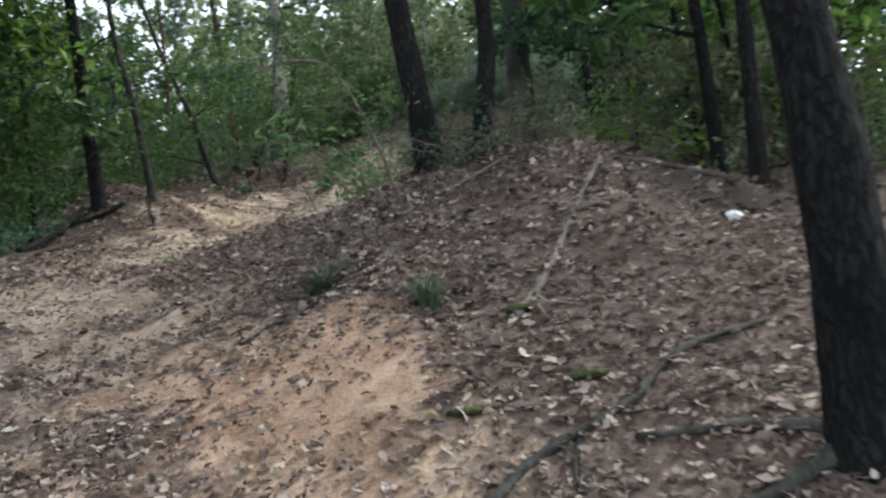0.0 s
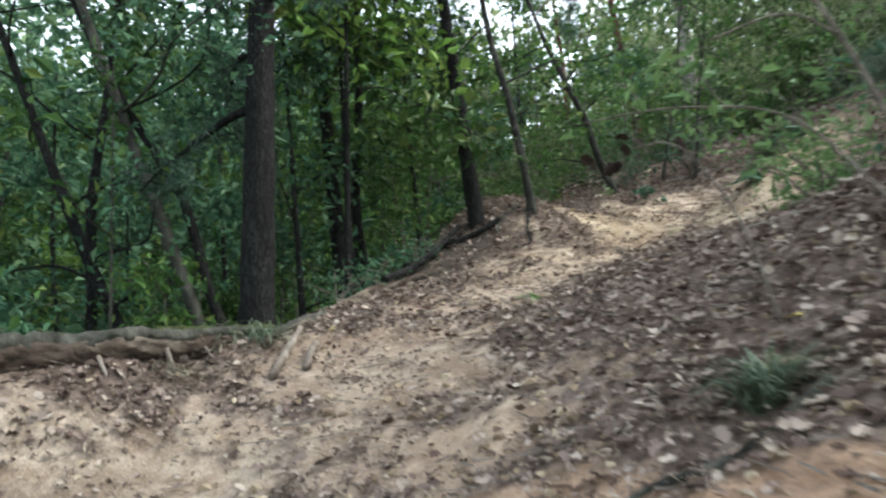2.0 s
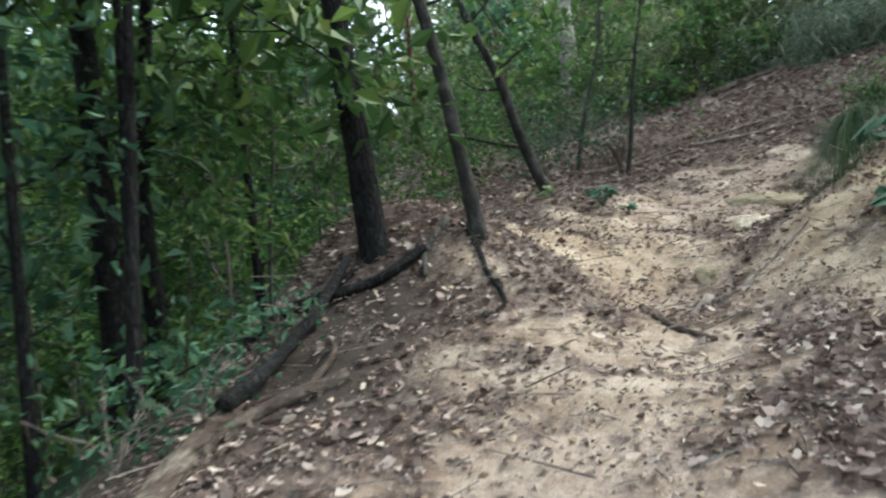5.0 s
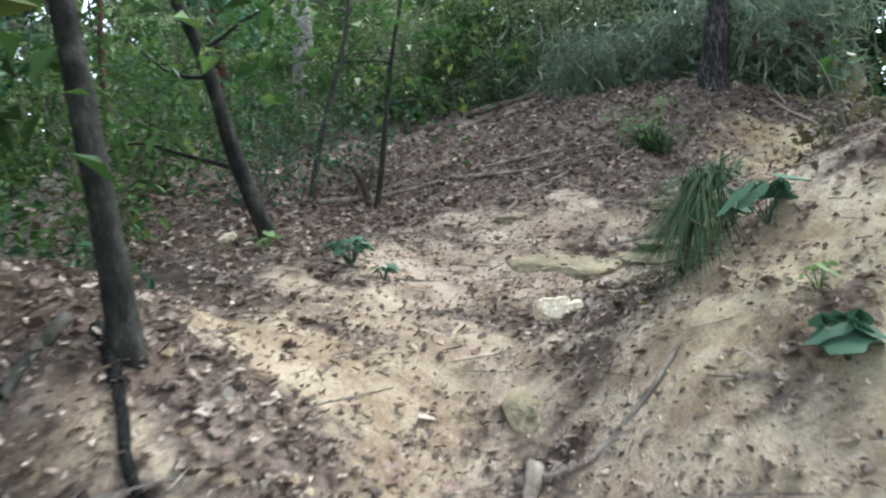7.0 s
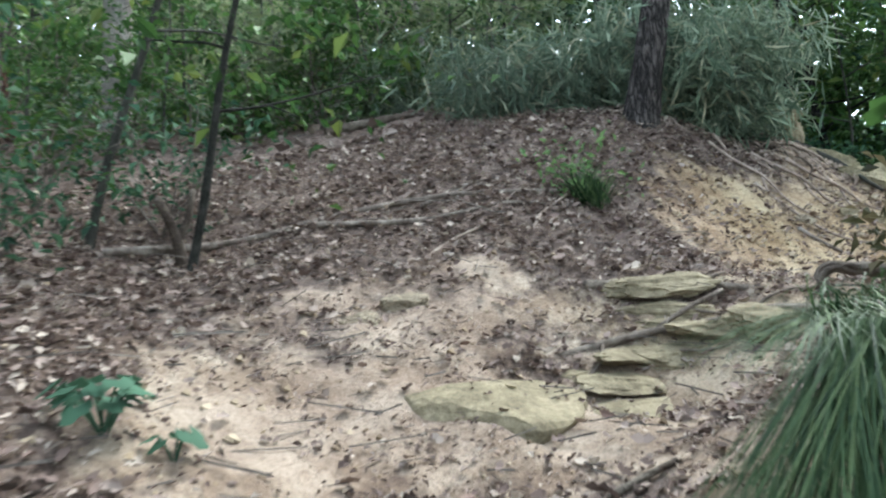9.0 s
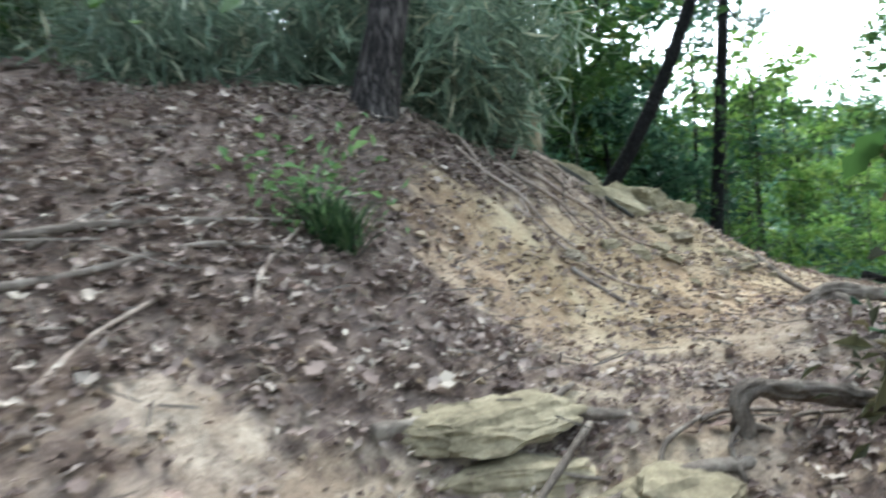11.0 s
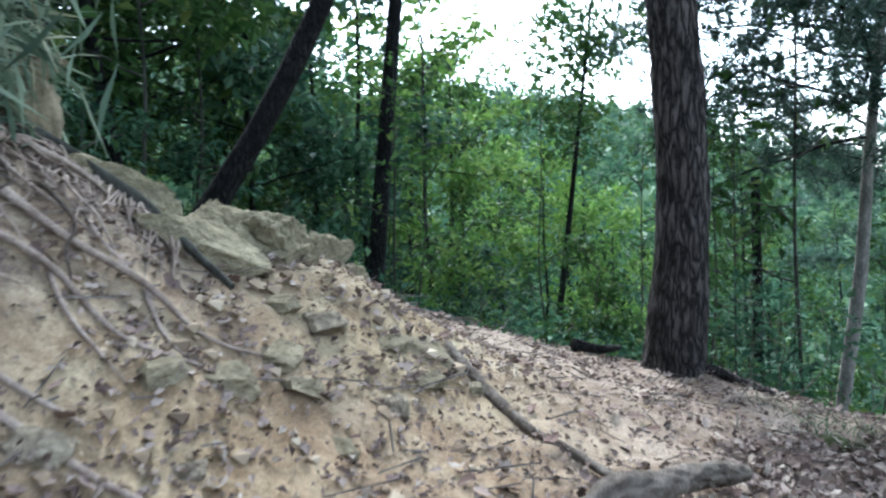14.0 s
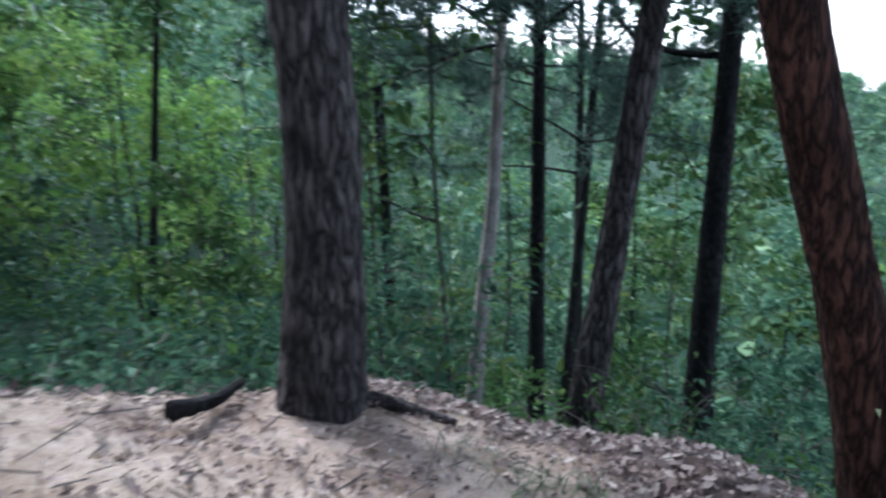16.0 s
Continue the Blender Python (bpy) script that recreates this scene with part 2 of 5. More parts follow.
    l.new(mixed(n, l, 0.8, c.outputs[0], g.outputs[0], "MULTIPLY"), b.inputs["Base Color"])
    return m


LEAF_PIECE = leaf_piece_material()

# ---- shaping tools ----
rng = np.random.default_rng(7)


def np_mesh(name, verts, faces, mat, smooth=True):
    v, f = np.asarray(verts, np.float32), np.asarray(faces, np.int32)
    me = bpy.data.meshes.new(name)
    me.vertices.add(len(v))
    me.vertices.foreach_set("co", v.ravel())
    me.loops.add(f.size)
    me.loops.foreach_set("vertex_index", f.ravel())
    me.polygons.add(len(f))
    me.polygons.foreach_set("loop_start", np.arange(0, f.size, f.shape[1], dtype=np.int32))
    me.polygons.foreach_set("use_smooth", np.full(len(f), smooth))
    me.update(calc_edges=True)
    me.materials.append(mat)
    return me


def joined(pieces):
    """Several (verts, faces) as one."""
    vs, fs, k = [], [], 0
    for v, f in pieces:
        vs.append(np.asarray(v))
        fs.append(np.asarray(f) + k)
        k += len(v)
    return np.concatenate(vs), np.concatenate(fs)


def part(name, vf, mat, parent, label="", smooth=True):
    ob = new(name, np_mesh(name, vf[0], vf[1], mat, smooth))
    ob.parent = parent
    return tagged(ob, label)


def thing(name, at, label, category, group="", kind=""):
    ob = new(name)
    ob.location = at
    ob.empty_display_size = 0.2
    return tagged(ob, label, category, group, kind)


def solid(name, vf, mat, at, label, category, group="", kind="", smooth=True):
    ob = new(name, np_mesh(name, vf[0], vf[1], mat, smooth))
    ob.location = at
    return tagged(ob, label, category, group, kind)


def spline(points, step):
    """A Catmull-Rom curve through the points, with a point about every step metres."""
    p = np.array(points, float)
    p = np.concatenate([[2 * p[0] - p[1]], p, [2 * p[-1] - p[-2]]])
    out = []
    for a, b, c, d in zip(p, p[1:], p[2:], p[3:]):
        k = max(2, int(np.linalg.norm(c - b) / step))
        for t in np.arange(k) / k:
            out.append(0.5 * (2 * b + (c - a) * t + (2 * a - 5 * b + 4 * c - d) * t * t + (3 * b - a - 3 * c + d) * t ** 3))
    out.append(p[-2])
    return np.array(out)


def tube(points, r0, r1, seg=8, step=0.1, lump=0.0, flare=0.0, bark=0.0, taper=1.0):
    """A tapered, capped tube along a curve; bark: depth of upright fissures as a share of the radius."""
    c = spline(points, step)
    n = len(c)
    tang = np.gradient(c, axis=0)
    tang /= np.linalg.norm(tang, axis=1)[:, None]
    side = np.cross(tang[0], (0.31, 0.87, 0.37))
    side /= np.linalg.norm(side)
    run = np.concatenate([[0], np.cumsum(np.linalg.norm(np.diff(c, axis=0), axis=1))])
    u = run / run[-1]
    rad = r0 + (r1 - r0) * u ** taper
    rad = rad * (1 + flare * np.exp(-run / (2.2 * r0 + 0.02)))
    ang = np.arange(seg) * 2 * np.pi / seg
    verts = np.empty((n, seg, 3))
    key = rng.random(3) * 50
    for i in range(n):
        side = side - tang[i] * (side @ tang[i])
        side /= np.linalg.norm(side)
        up = np.cross(tang[i], side)
        ring = np.outer(np.cos(ang), side) + np.outer(np.sin(ang), up)
        k = np.ones(seg)
        if lump:
            k += lump * np.sin(ang * 2 + key[0] + run[i] * 3) * np.sin(run[i] * 5 + key[1])
        if bark:
            for j in range(seg):
                q = Vector((math.cos(ang[j]) * 2.7 + key[0], math.sin(ang[j]) * 2.7 + key[1], run[i] * 3.4 + key[2]))
                ridge = abs(noise.noise(q * 1.7)) * 2.6
                plate = noise.noise(Vector((q.x * 2.5, q.y * 2.5, run[i] * 14)))
                k[j] += bark * (min(ridge, 0.6) - 0.4 + 0.3 * plate)
        if flare:
            k += flare * 0.5 * math.exp(-run[i] / 0.25) * np.sin(ang * 3 + key[2])
        verts[i] = c[i] + ring * (rad[i] * k)[:, None]
    verts = np.concatenate([verts.reshape(-1, 3), c[:1], c[-1:]])
    i, j = np.meshgrid(np.arange(n - 1), np.arange(seg), indexing="ij")
    a = (i * seg + j).ravel()
    b = (i * seg + (j + 1) % seg).ravel()
    quads = np.stack([a, b, b + seg, a + seg], 1)
    tris = np.concatenate([quads[:, [0, 1, 2]], quads[:, [0, 2, 3]]])
    e = np.arange(seg)
    e2 = (e + 1) % seg
    cap0 = np.stack([e2, e, np.full(seg, n * seg)], 1)
    cap1 = np.stack([e + (n - 1) * seg, e2 + (n - 1) * seg, np.full(seg, n * seg + 1)], 1)
    return verts, np.concatenate([tris, cap0, cap1])


def unit(v):
    return v / np.maximum(np.linalg.norm(v, axis=-1, keepdims=True), 1e-9)


def leaf_cloud(centres, size, flat=0.6, wide=0.5, fold=0.15, vary=0.35, droop=0.0):
    """One folded leaf at each centre. flat: 1 lies level, 0 any way round."""
    n = len(centres)
    nrm = rng.normal(size=(n, 3)) * (1 - flat)
    nrm[:, 2] += flat
    nrm = unit(nrm)
    d = rng.normal(size=(n, 3))
    d[:, 2] -= droop
    d = unit(d - nrm * (d * nrm).sum(1)[:, None])
    s = np.cross(nrm, d)
    ln = size * (1 + vary * rng.normal(size=n)).clip(0.45, 1.8)[:, None]
    base = centres
    tip = centres + d * ln - nrm * ln * 0.1
    mid = centres + d * ln * 0.48
    w = ln * wide * 0.5
    left, right = mid + s * w + nrm * ln * fold, mid - s * w + nrm * ln * fold
    v = np.stack([base, left, tip, right], 1).reshape(-1, 3)
    k = np.arange(n)[:, None] * 4
    f = np.stack([k + [0, 3, 2], k + [0, 2, 1]], 1).reshape(-1, 3)
    return v, f


def dry_leaves(centres, size):
    """Curled, lobed dead leaves: eight corners and six faces each."""
    n = len(centres)
    nrm = rng.normal(size=(n, 3)) * 0.42
    nrm[:, 2] += 1
    nrm = unit(nrm)
    d = rng.normal(size=(n, 3))
    d = unit(d - nrm * (d * nrm).sum(1)[:, None])
    s = np.cross(nrm, d)
    ln = size * (1 + 0.38 * rng.normal(size=n)).clip(0.4, 1.9)[:, None]
    w = ln * (0.24 + 0.14 * rng.random((n, 1)))
    curl = rng.normal(size=(n, 1)) * 0.22 + 0.1
    roll = np.abs(rng.normal(size=(n, 1))) * 0.32
    c = centres

    def at(along, across):
        return c + d * ln * (along - 0.5) + s * w * across + nrm * ln * (curl * (along - 0.5) ** 2 * 2.2 + roll * across * across * 0.45)
    v = np.stack([at(0, 0), at(0.3, 0.85), at(0.48, 0.55), at(0.68, 1.0), at(1.0, 0), at(0.68, -1.0), at(0.45, -0.55), at(0.28, -0.9)], 1).reshape(-1, 3)
    k = np.arange(n)[:, None] * 8
    f = np.stack([k + q for q in ([0, 2, 1], [0, 6, 2], [0, 7, 6], [2, 6, 4], [2, 4, 3], [6, 5, 4])], 1).reshape(-1, 3)
    return v, f


def blades(roots, length, width, spread, droop, lean=(0, 0, 0)):
    """Arching strips, one from each root."""
    n = len(roots)
    a = rng.random(n) * 2 * np.pi
    out = np.stack([np.cos(a), np.sin(a), np.zeros(n)], 1)
    ln = length * (0.55 + 0.6 * rng.random(n))[:, None]
    up = np.array([0, 0, 1.0])
    go = unit(out * (spread * (0.3 + rng.random(n)))[:, None] + up + np.array(lean))
    side = unit(np.cross(go, up + 0.01)) * width * 0.5
    rows = []
    for t, w in ((0, 0.8), (0.35, 1.0), (0.7, 0.75)):
        c = roots + go * ln * t + (out * 0.5 * droop - up * droop) * ln * t * t
        rows += [c - side * w, c + side * w]
    rows.append(roots + go * ln + (out * 0.5 * droop - up * droop) * ln)
    v = np.stack(rows, 1).reshape(-1, 3)
    k = np.arange(n)[:, None] * 7
    f = np.stack([k + q for q in ([0, 1, 3], [0, 3, 2], [2, 3, 5], [2, 5, 4], [4, 5, 6])], 1).reshape(-1, 3)
    return v, f


def tufts(points, ways, length, width, count):
    """Pine needles: a spray of thin slivers at each point."""
    n = len(points)
    p, w = np.repeat(points, count, 0), np.repeat(ways, count, 0)
    d = unit(w * 0.7 + rng.normal(size=(n * count, 3)) * 0.75)
    s = unit(np.cross(d, rng.normal(size=d.shape))) * width
    ln = length * (0.7 + 0.5 * rng.random((n * count, 1)))
    v = np.stack([p - s, p + s, p + d * ln], 1).reshape(-1, 3)
    return v, np.arange(n * count * 3).reshape(-1, 3)


def rock(size, rough=0.25, flat=0.0, seed=0, cuts=3):
    """An angular, broken stone: a blunt block cut by chance planes and roughened. flat: how little is cut away."""
    bm = bmesh.new()
    bmesh.ops.create_icosphere(bm, subdivisions=cuts, radius=1)
    off = Vector((seed * 3.1, seed * 1.7, seed * 0.9))
    r = random.Random(seed)
    planes = [(Vector((r.gauss(0, 1), r.gauss(0, 1), r.gauss(0, 0.8))).normalized(), 0.62 + flat + 0.25 * r.random()) for _ in range(11)]
    for v in bm.verts:
        v.co *= 1.15 / sum(abs(k) ** 5 for k in v.co) ** 0.2
        for nrm, dist in planes:
            over = v.co.dot(nrm) - dist
            if over > 0:
                v.co -= nrm * over
        d = noise.noise(v.co * 1.3 + off) * rough * 0.5 + noise.noise(v.co * 4 + off) * rough * 0.3 + noise.noise(v.co * 9 + off) * rough * 0.2
        v.co *= 1 + d
    out = np.array([v.co[:] for v in bm.verts]) * np.array(size)
    f = np.array([[v.index for v in fc.verts] for fc in bm.faces])
    bm.free()
    return out, f


# ---- the lie of the land: a hillside with a trail that climbs and bends round a bank ----
EDGE_WEST = [(-6,-30),(-5.6,0),(-5.0,4),(-4.95,6),(-4.95,7),(-4.95,8.1),(-5.2,10.3),(-5.0,11.2),(-5.1,13.5),(-5.9,16),(-7.2,22),(-11,60)]
EDGE_EAST = [(2.5,60),(1.9,22),(2.0,18.5),(2.9,17.2),(4.4,16.6),(5.6,16.2),(6.6,15.95),(7.5,15.3),(7.4,14.2),(6.9,13.2),(6.45,12.1),(4.9,9),(5.5,4),(7,0),(12,-30)]
# swells and hollows: x, y, radius, height
MOUNDS = [(1.0, 6.5, 1.2, 0.82), (0.5, 18.5, 1.7, 0.53), (0.0, 11.5, 0.8, 0.78), (-2.0, 13.5, 1.2, -0.30), (-4.5, 11.0, 0.6, 0.65), (2.0, 15.0, 0.8, -0.37), (-2.5, 10.5, 0.8, -0.41), (6.5, 15.5, 1.2, -0.32), (-2.5, 5.0, 1.2, -0.23), (2.0, 17.0, 0.8, 0.46), (0.0, 4.0, 0.6, 0.28), (-0.5, 2.0, 1.2, -0.24), (-0.5, 13.5, 0.6, -0.37), (-3.0, 15.5, 0.6, -0.20), (-2.0, 12.5, 0.6, -0.20), (0.5, 12.5, 0.6, 0.22), (2.5, 14.0, 0.6, 0.22), (0.5, 16.5, 0.8, 0.24), (-1.5, 11.0, 0.6, 0.16), (-3.5, 8.5, 0.8, -0.12), (1.0, 15.0, 0.6, -0.16), (3.0, 15.5, 0.6, -0.11), (6.2, 12.45, 0.55, 0.3), (8.3, 16.2, 0.7, -0.8), (8.4, 15.1, 0.6, -0.5), (9.6, 17.2, 1.2, -1.1), (9.0, 15.6, 0.8, -0.4), (4.5, 16.2, 0.55, 0.2),
          (3.5, 17.0, 0.45, 0.40), (-4.75, 6.0, 0.7, 0.25), (4.0, 15.0, 0.7, -0.15), (-3.5, 13.0, 0.45, 0.15), (0.25, 4.25, 0.45, -0.20), (-0.75, 6.25, 1.1, 0.14), (-4.5, 10.75, 0.45, -0.29), (5.25, 16.5, 0.45, 0.19), (-2.5, 11.25, 0.45, -0.19), (-1.75, 10.5, 0.45, 0.11), (-5.25, 11.5, 0.45, 0.24), (-2.75, 8.5, 0.7, -0.11), (-3.5, 10.5, 0.45, 0.17), (-5.0, 8.0, 0.7, 0.09), (1.25, 5.0, 0.45, 0.11), (-4.55, 4.5, 0.45, 0.68), (-4.5, 5.3, 0.36, 0.3), (-4.45, 6.4, 0.4, 0.06)]
# the trail's middle line
TRAIL = [(-0.3, -4), (0.1, 0.3), (-0.3, 2.4), (-1.6, 4.0), (-2.9, 6.2), (-3.1, 7.6), (-3.0, 9.3), (-2.7, 11), (-2.2, 12.3), (-1.2, 13.3), (0.5, 14.0), (2.2, 14.5), (4.0, 14.7), (5.4, 14.6), (6.3, 14.3)]
# bare earth: x, y, radius, strength
BARE = [(-2.6, 5.6, 1.1, 0.6), (-1.7, 4.6, 0.7, 0.85), (-0.7, 3.6, 0.75, 0.7), (-1.9, 2.9, 0.7, 0.5), (-3.2, 11.6, 0.6, 0.75), (-2.9, 9.8, 0.9, 0.62), (-3.6, 10.4, 0.45, 0.4),
        (-2.5, 12.6, 0.9, 0.72), (-1.5, 13.4, 0.6, 0.9), (-1.6, 11.1, 0.7, 0.7), (-0.8, 11.9, 0.6, 0.75), (-1.2, 10.4, 0.6, 0.6), (0.45, 14.35, 0.4, 0.7),
        (1.6, 15.35, 0.65, 0.8), (2.6, 15.3, 0.8, 0.72), (3.5, 15.5, 0.75, 0.65), (2.9, 14.75, 0.75, 1.0), (4.2, 15.1, 0.7, 0.9), (5.2, 14.7, 0.9, 1.0), (6.3, 14.5, 0.8, 0.9),
        (-3.3, 4.2, 1.4, 0.6), (-3.4, 6.2, 1.1, 0.62), (-3.2, 8.0, 1.0, 0.55), (-2.3, 2.6, 1.2, 0.75), (-3.3, 9.3, 0.7, 0.62), (-1.7, 14.1, 0.8, 0.66), (-2.2, 13.3, 0.9, 0.75), (-1.0, 14.5, 0.6, 0.52),
        (1.2, 15.4, 0.5, 0.75), (2.0, 15.6, 0.75, 0.95), (3.2, 15.6, 0.85, 0.95), (4.2, 15.7, 0.75, 0.9), (2.2, 14.7, 0.7, 0.85), (7.0, 14.9, 0.6, 0.7), (4.8, 15.6, 0.8, 1.25), (5.6, 15.0, 0.9, 1.3), (4.6, 14.8, 0.8, 1.25), (6.4, 14.7, 0.6, 1.2), (3.9, 15.9, 0.7, 1.1),
        (-1.53, 4.57, 0.55, 0.85), (-0.89, 4.2, 0.5, 0.85), (-0.5, 3.95, 0.45, 0.75), (-2.1, 5.2, 0.7, 0.75), (-0.6, 3.2, 0.5, 0.7), (0.1, 3.0, 0.4, 0.65), (-1.3, 10.1, 0.7, 0.8), (-1.0, 11.2, 0.6, 0.95), (-0.9, 10.5, 0.6, 0.85), (-2.95, 12.0, 0.5, 0.62), (6.2, 13.6, 0.6, 0.8), (6.8, 14.0, 0.5, 0.9), (6.2, 15.4, 0.7, 0.95)]


def beyond(edge, x, y):
    """How far a place lies outside an edge line (inside: minus)."""
    best, sign = np.full(np.shape(x), 1e9), np.zeros(np.shape(x))
    for (ax, ay), (bx, by) in zip(edge, edge[1:]):
        dx, dy = bx - ax, by - ay
        t = np.clip(((x - ax) * dx + (y - ay) * dy) / (dx * dx + dy * dy), 0, 1)
        d = np.hypot(ax + t * dx - x, ay + t * dy - y)
        near = d < best - 1e-9
        best, sign = np.where(near, d, best), np.where(near, np.sign(dx * (y - ay) - dy * (x - ax)), sign)
    return best * sign


def near_line(line, x, y):
    best = np.full(np.shape(x), 1e9)
    for (ax, ay), (bx, by) in zip(line, line[1:]):
        dx, dy = bx - ax, by - ay
        t = np.clip(((x - ax) * dx + (y - ay) * dy) / (dx * dx + dy * dy), 0, 1)
        best = np.minimum(best, np.hypot(ax + t * dx - x, ay + t * dy - y))
    return best


def lay(x, y):
    """Height of the land without its small lumps."""
    x, y = np.asarray(x, float), np.asarray(y, float)
    yy = np.where(y > 24, 24 + (y - 24) * 0.45, np.where(y < -8, -8 + (y + 8) * 0.3, y))
    z = -0.026 * np.clip(x, -12, 12) + 0.3464 * yy + 0.023
    z = z - 0.55 * np.minimum(0.35 * np.logaddexp(0, beyond(EDGE_WEST, x, y) / 0.35), 9)
    z = z - 0.44 * np.minimum(0.3 * np.logaddexp(0, beyond(EDGE_EAST, x, y) / 0.3), 16)
    z = z + 0.16 * np.clip(np.hypot(x, y - 10) - 75, 0, 120)
    for a, b, s, h in MOUNDS:
        z = z + h * np.exp(-((x - a) ** 2 + (y - b) ** 2) / (2 * s * s))
    return z


def bareness(x, y):
    k = 0.6 * np.exp(-(near_line(TRAIL, x, y) / 0.8) ** 2) * (0.4 + 0.6 * np.clip((y - 3) / 1.6, 0, 1))
    for a, b, r, s in BARE:
        k = np.maximum(k, s * np.exp(-(((x - a) ** 2 + (y - b) ** 2) / (r * r)) ** 1.5 * 0.8))
    return k


def barren(x, y):
    """Bareness broken up into patches of sand and drifts of leaves."""
    k = bareness(x, y)
    p = np.array([0.55 * noise.noise((a * 1.3, b * 1.3, 11)) + 0.3 * noise.noise((a * 3.4, b * 3.4, 17)) for a, b in zip(x.tolist(), y.tolist())])
    return k + p * np.clip(k * 4, 0, 1)


def lumps(x, y):
    out = np.empty(len(x))
    for i, (a, b) in enumerate(zip(x.tolist(), y.tolist())):
        out[i] = 0.05 * noise.noise((a * 1.1, b * 1.1, 3)) + 0.035 * noise.noise((a * 3.3, b * 3.3, 7)) + 0.022 * noise.noise((a * 8, b * 8, 1)) + 0.014 * noise.noise((a * 19, b * 19, 5)) + 0.03 * max(0.0, noise.noise((a * 5.5, b * 5.5, 9)) - 0.15)
    return out


def high(x, y):
    """The ground's height at one place."""
    return float(lay(x, y)) + float(lumps(np.array([x]), np.array([y]))[0])


def high_all(x, y):
    return lay(x, y) + lumps(x, y)


def humus_shade(x, y):
    """Dark humus with shade put into its colour: on the lip west of the trail and in the shade of the mound."""
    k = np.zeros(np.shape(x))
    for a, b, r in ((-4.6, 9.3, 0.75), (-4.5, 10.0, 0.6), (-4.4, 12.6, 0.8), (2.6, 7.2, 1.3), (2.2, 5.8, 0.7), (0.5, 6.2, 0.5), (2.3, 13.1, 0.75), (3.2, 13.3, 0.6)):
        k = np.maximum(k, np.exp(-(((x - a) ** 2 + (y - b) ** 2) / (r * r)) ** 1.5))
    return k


def make_ground():
    def line(lo, a, b, hi, fine):
        return np.unique(np.round(np.concatenate([a - np.geomspace(0.1, a - lo, 34), np.arange(a, b, fine), b + np.geomspace(0.05, hi - b, 34)]), 3))
    gx, gy = line(-260, -6.4, 8.4, 260, 0.072), line(-200, 0.2, 19.5, 260, 0.076)
    x, y = [q.ravel() for q in np.meshgrid(gx, gy)]
    z = high_all(x, y)
    v = np.stack([x, y, z], 1)
    w = len(gx)
    i, j = np.meshgrid(np.arange(len(gy) - 1), np.arange(w - 1), indexing="ij")
    a = (i * w + j).ravel()
    ob = new("ground", np_mesh("ground", v, np.stack([a, a + 1, a + 1 + w, a + w], 1), SOIL))
    k = ob.data.attributes.new("bare", "FLOAT", "POINT")
    k.data.foreach_set("value", barren(x, y).astype(np.float32))
    # overgrown ground, darkened for woodland shade, from just inside the edges outwards
    w = ob.data.attributes.new("wild_shade", "FLOAT", "POINT")
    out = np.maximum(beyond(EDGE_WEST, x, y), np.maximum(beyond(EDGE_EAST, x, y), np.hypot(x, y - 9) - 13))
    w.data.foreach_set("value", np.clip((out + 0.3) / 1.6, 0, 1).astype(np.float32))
    q = ob.data.attributes.new("iron", "FLOAT", "POINT")
    q.data.foreach_set("value", (0.85 * np.exp(-((x + 0.9) ** 2 + (y - 4.0) ** 2) / 2.6) + 0.45 * np.exp(-((x - 3.3) ** 2 + (y - 14.9) ** 2) / 0.9) + 0.5 * np.exp(-((x - 1.2) ** 2 + (y - 15.6) ** 2) / 0.4)).astype(np.float32))
    # where dark soil and painted shade go
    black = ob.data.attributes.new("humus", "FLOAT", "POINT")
    black.data.foreach_set("value", humus_shade(x, y).astype(np.float32))
    c = ob.data.attributes.new("cream", "FLOAT", "POINT")
    rich = np.zeros(len(x))
    for a, b, r, k in ((-3.2, 11.7, 0.8, 0.4), (-2.2, 12.3, 0.6, 0.2), (-1.2, 10.9, 0.9, 0.55), (-3.4, 10.7, 0.6, 0.45), (1.8, 15.6, 0.9, 1), (3.0, 15.4, 1.0, 1), (4.2, 15.5, 0.9, 0.95), (4.9, 15.6, 0.7, 0.9), (2.2, 15.2, 0.8, 0.85), (3.6, 15.1, 0.8, 0.85), (0.0, 14.1, 0.6, 0.6)):
        rich = np.maximum(rich, k * np.exp(-((x - a) ** 2 + (y - b) ** 2) / (r * r)))
    c.data.foreach_set("value", rich.astype(np.float32))
    return tagged(ob, "steep forest hillside of brown humus and bare pale sand", "ground", kind="structure")


ground = make_ground()


def dried(n, x0, x1, y0, y1, keep=1.0):
    """Random places on the hillside that are not bare."""
    x, y = rng.uniform(x0, x1, n), rng.uniform(y0, y1, n)
    k = np.clip((barren(x, y) - 0.2) / 0.4, 0, 1)
    ok = rng.random(n) < (1 - 0.93 * k * k * (3 - 2 * k)) * keep
    return x[ok], y[ok]


def litter(name, n, x0, x1, y0, y1, size, label, close=True):
    x, y = dried(n, x0, x1, y0, y1)
    if close:
        ok = (near_line(TRAIL, x, y) < 4.2) & (beyond(EDGE_WEST, x, y) < 0.15) & (beyond(EDGE_EAST, x, y) < 1.0)
        ok &= rng.random(len(x)) > 0.85 * humus_shade(x, y)
        x, y = x[ok], y[ok]
    else:
        ok = (beyond(EDGE_EAST, x, y) < 0.8) & (near_line(TRAIL, x, y) > 3.9)
        x, y = x[ok], y[ok]
    z = high_all(x, y) + 0.008 + 0.035 * rng.random(len(x)) ** 2
    v, f = dry_leaves(np.stack([x, y, z], 1), size)
    return solid(name, (v, f), LITTER, (0, 0, 0), label, "leaf litter", kind="stuff", smooth=False)


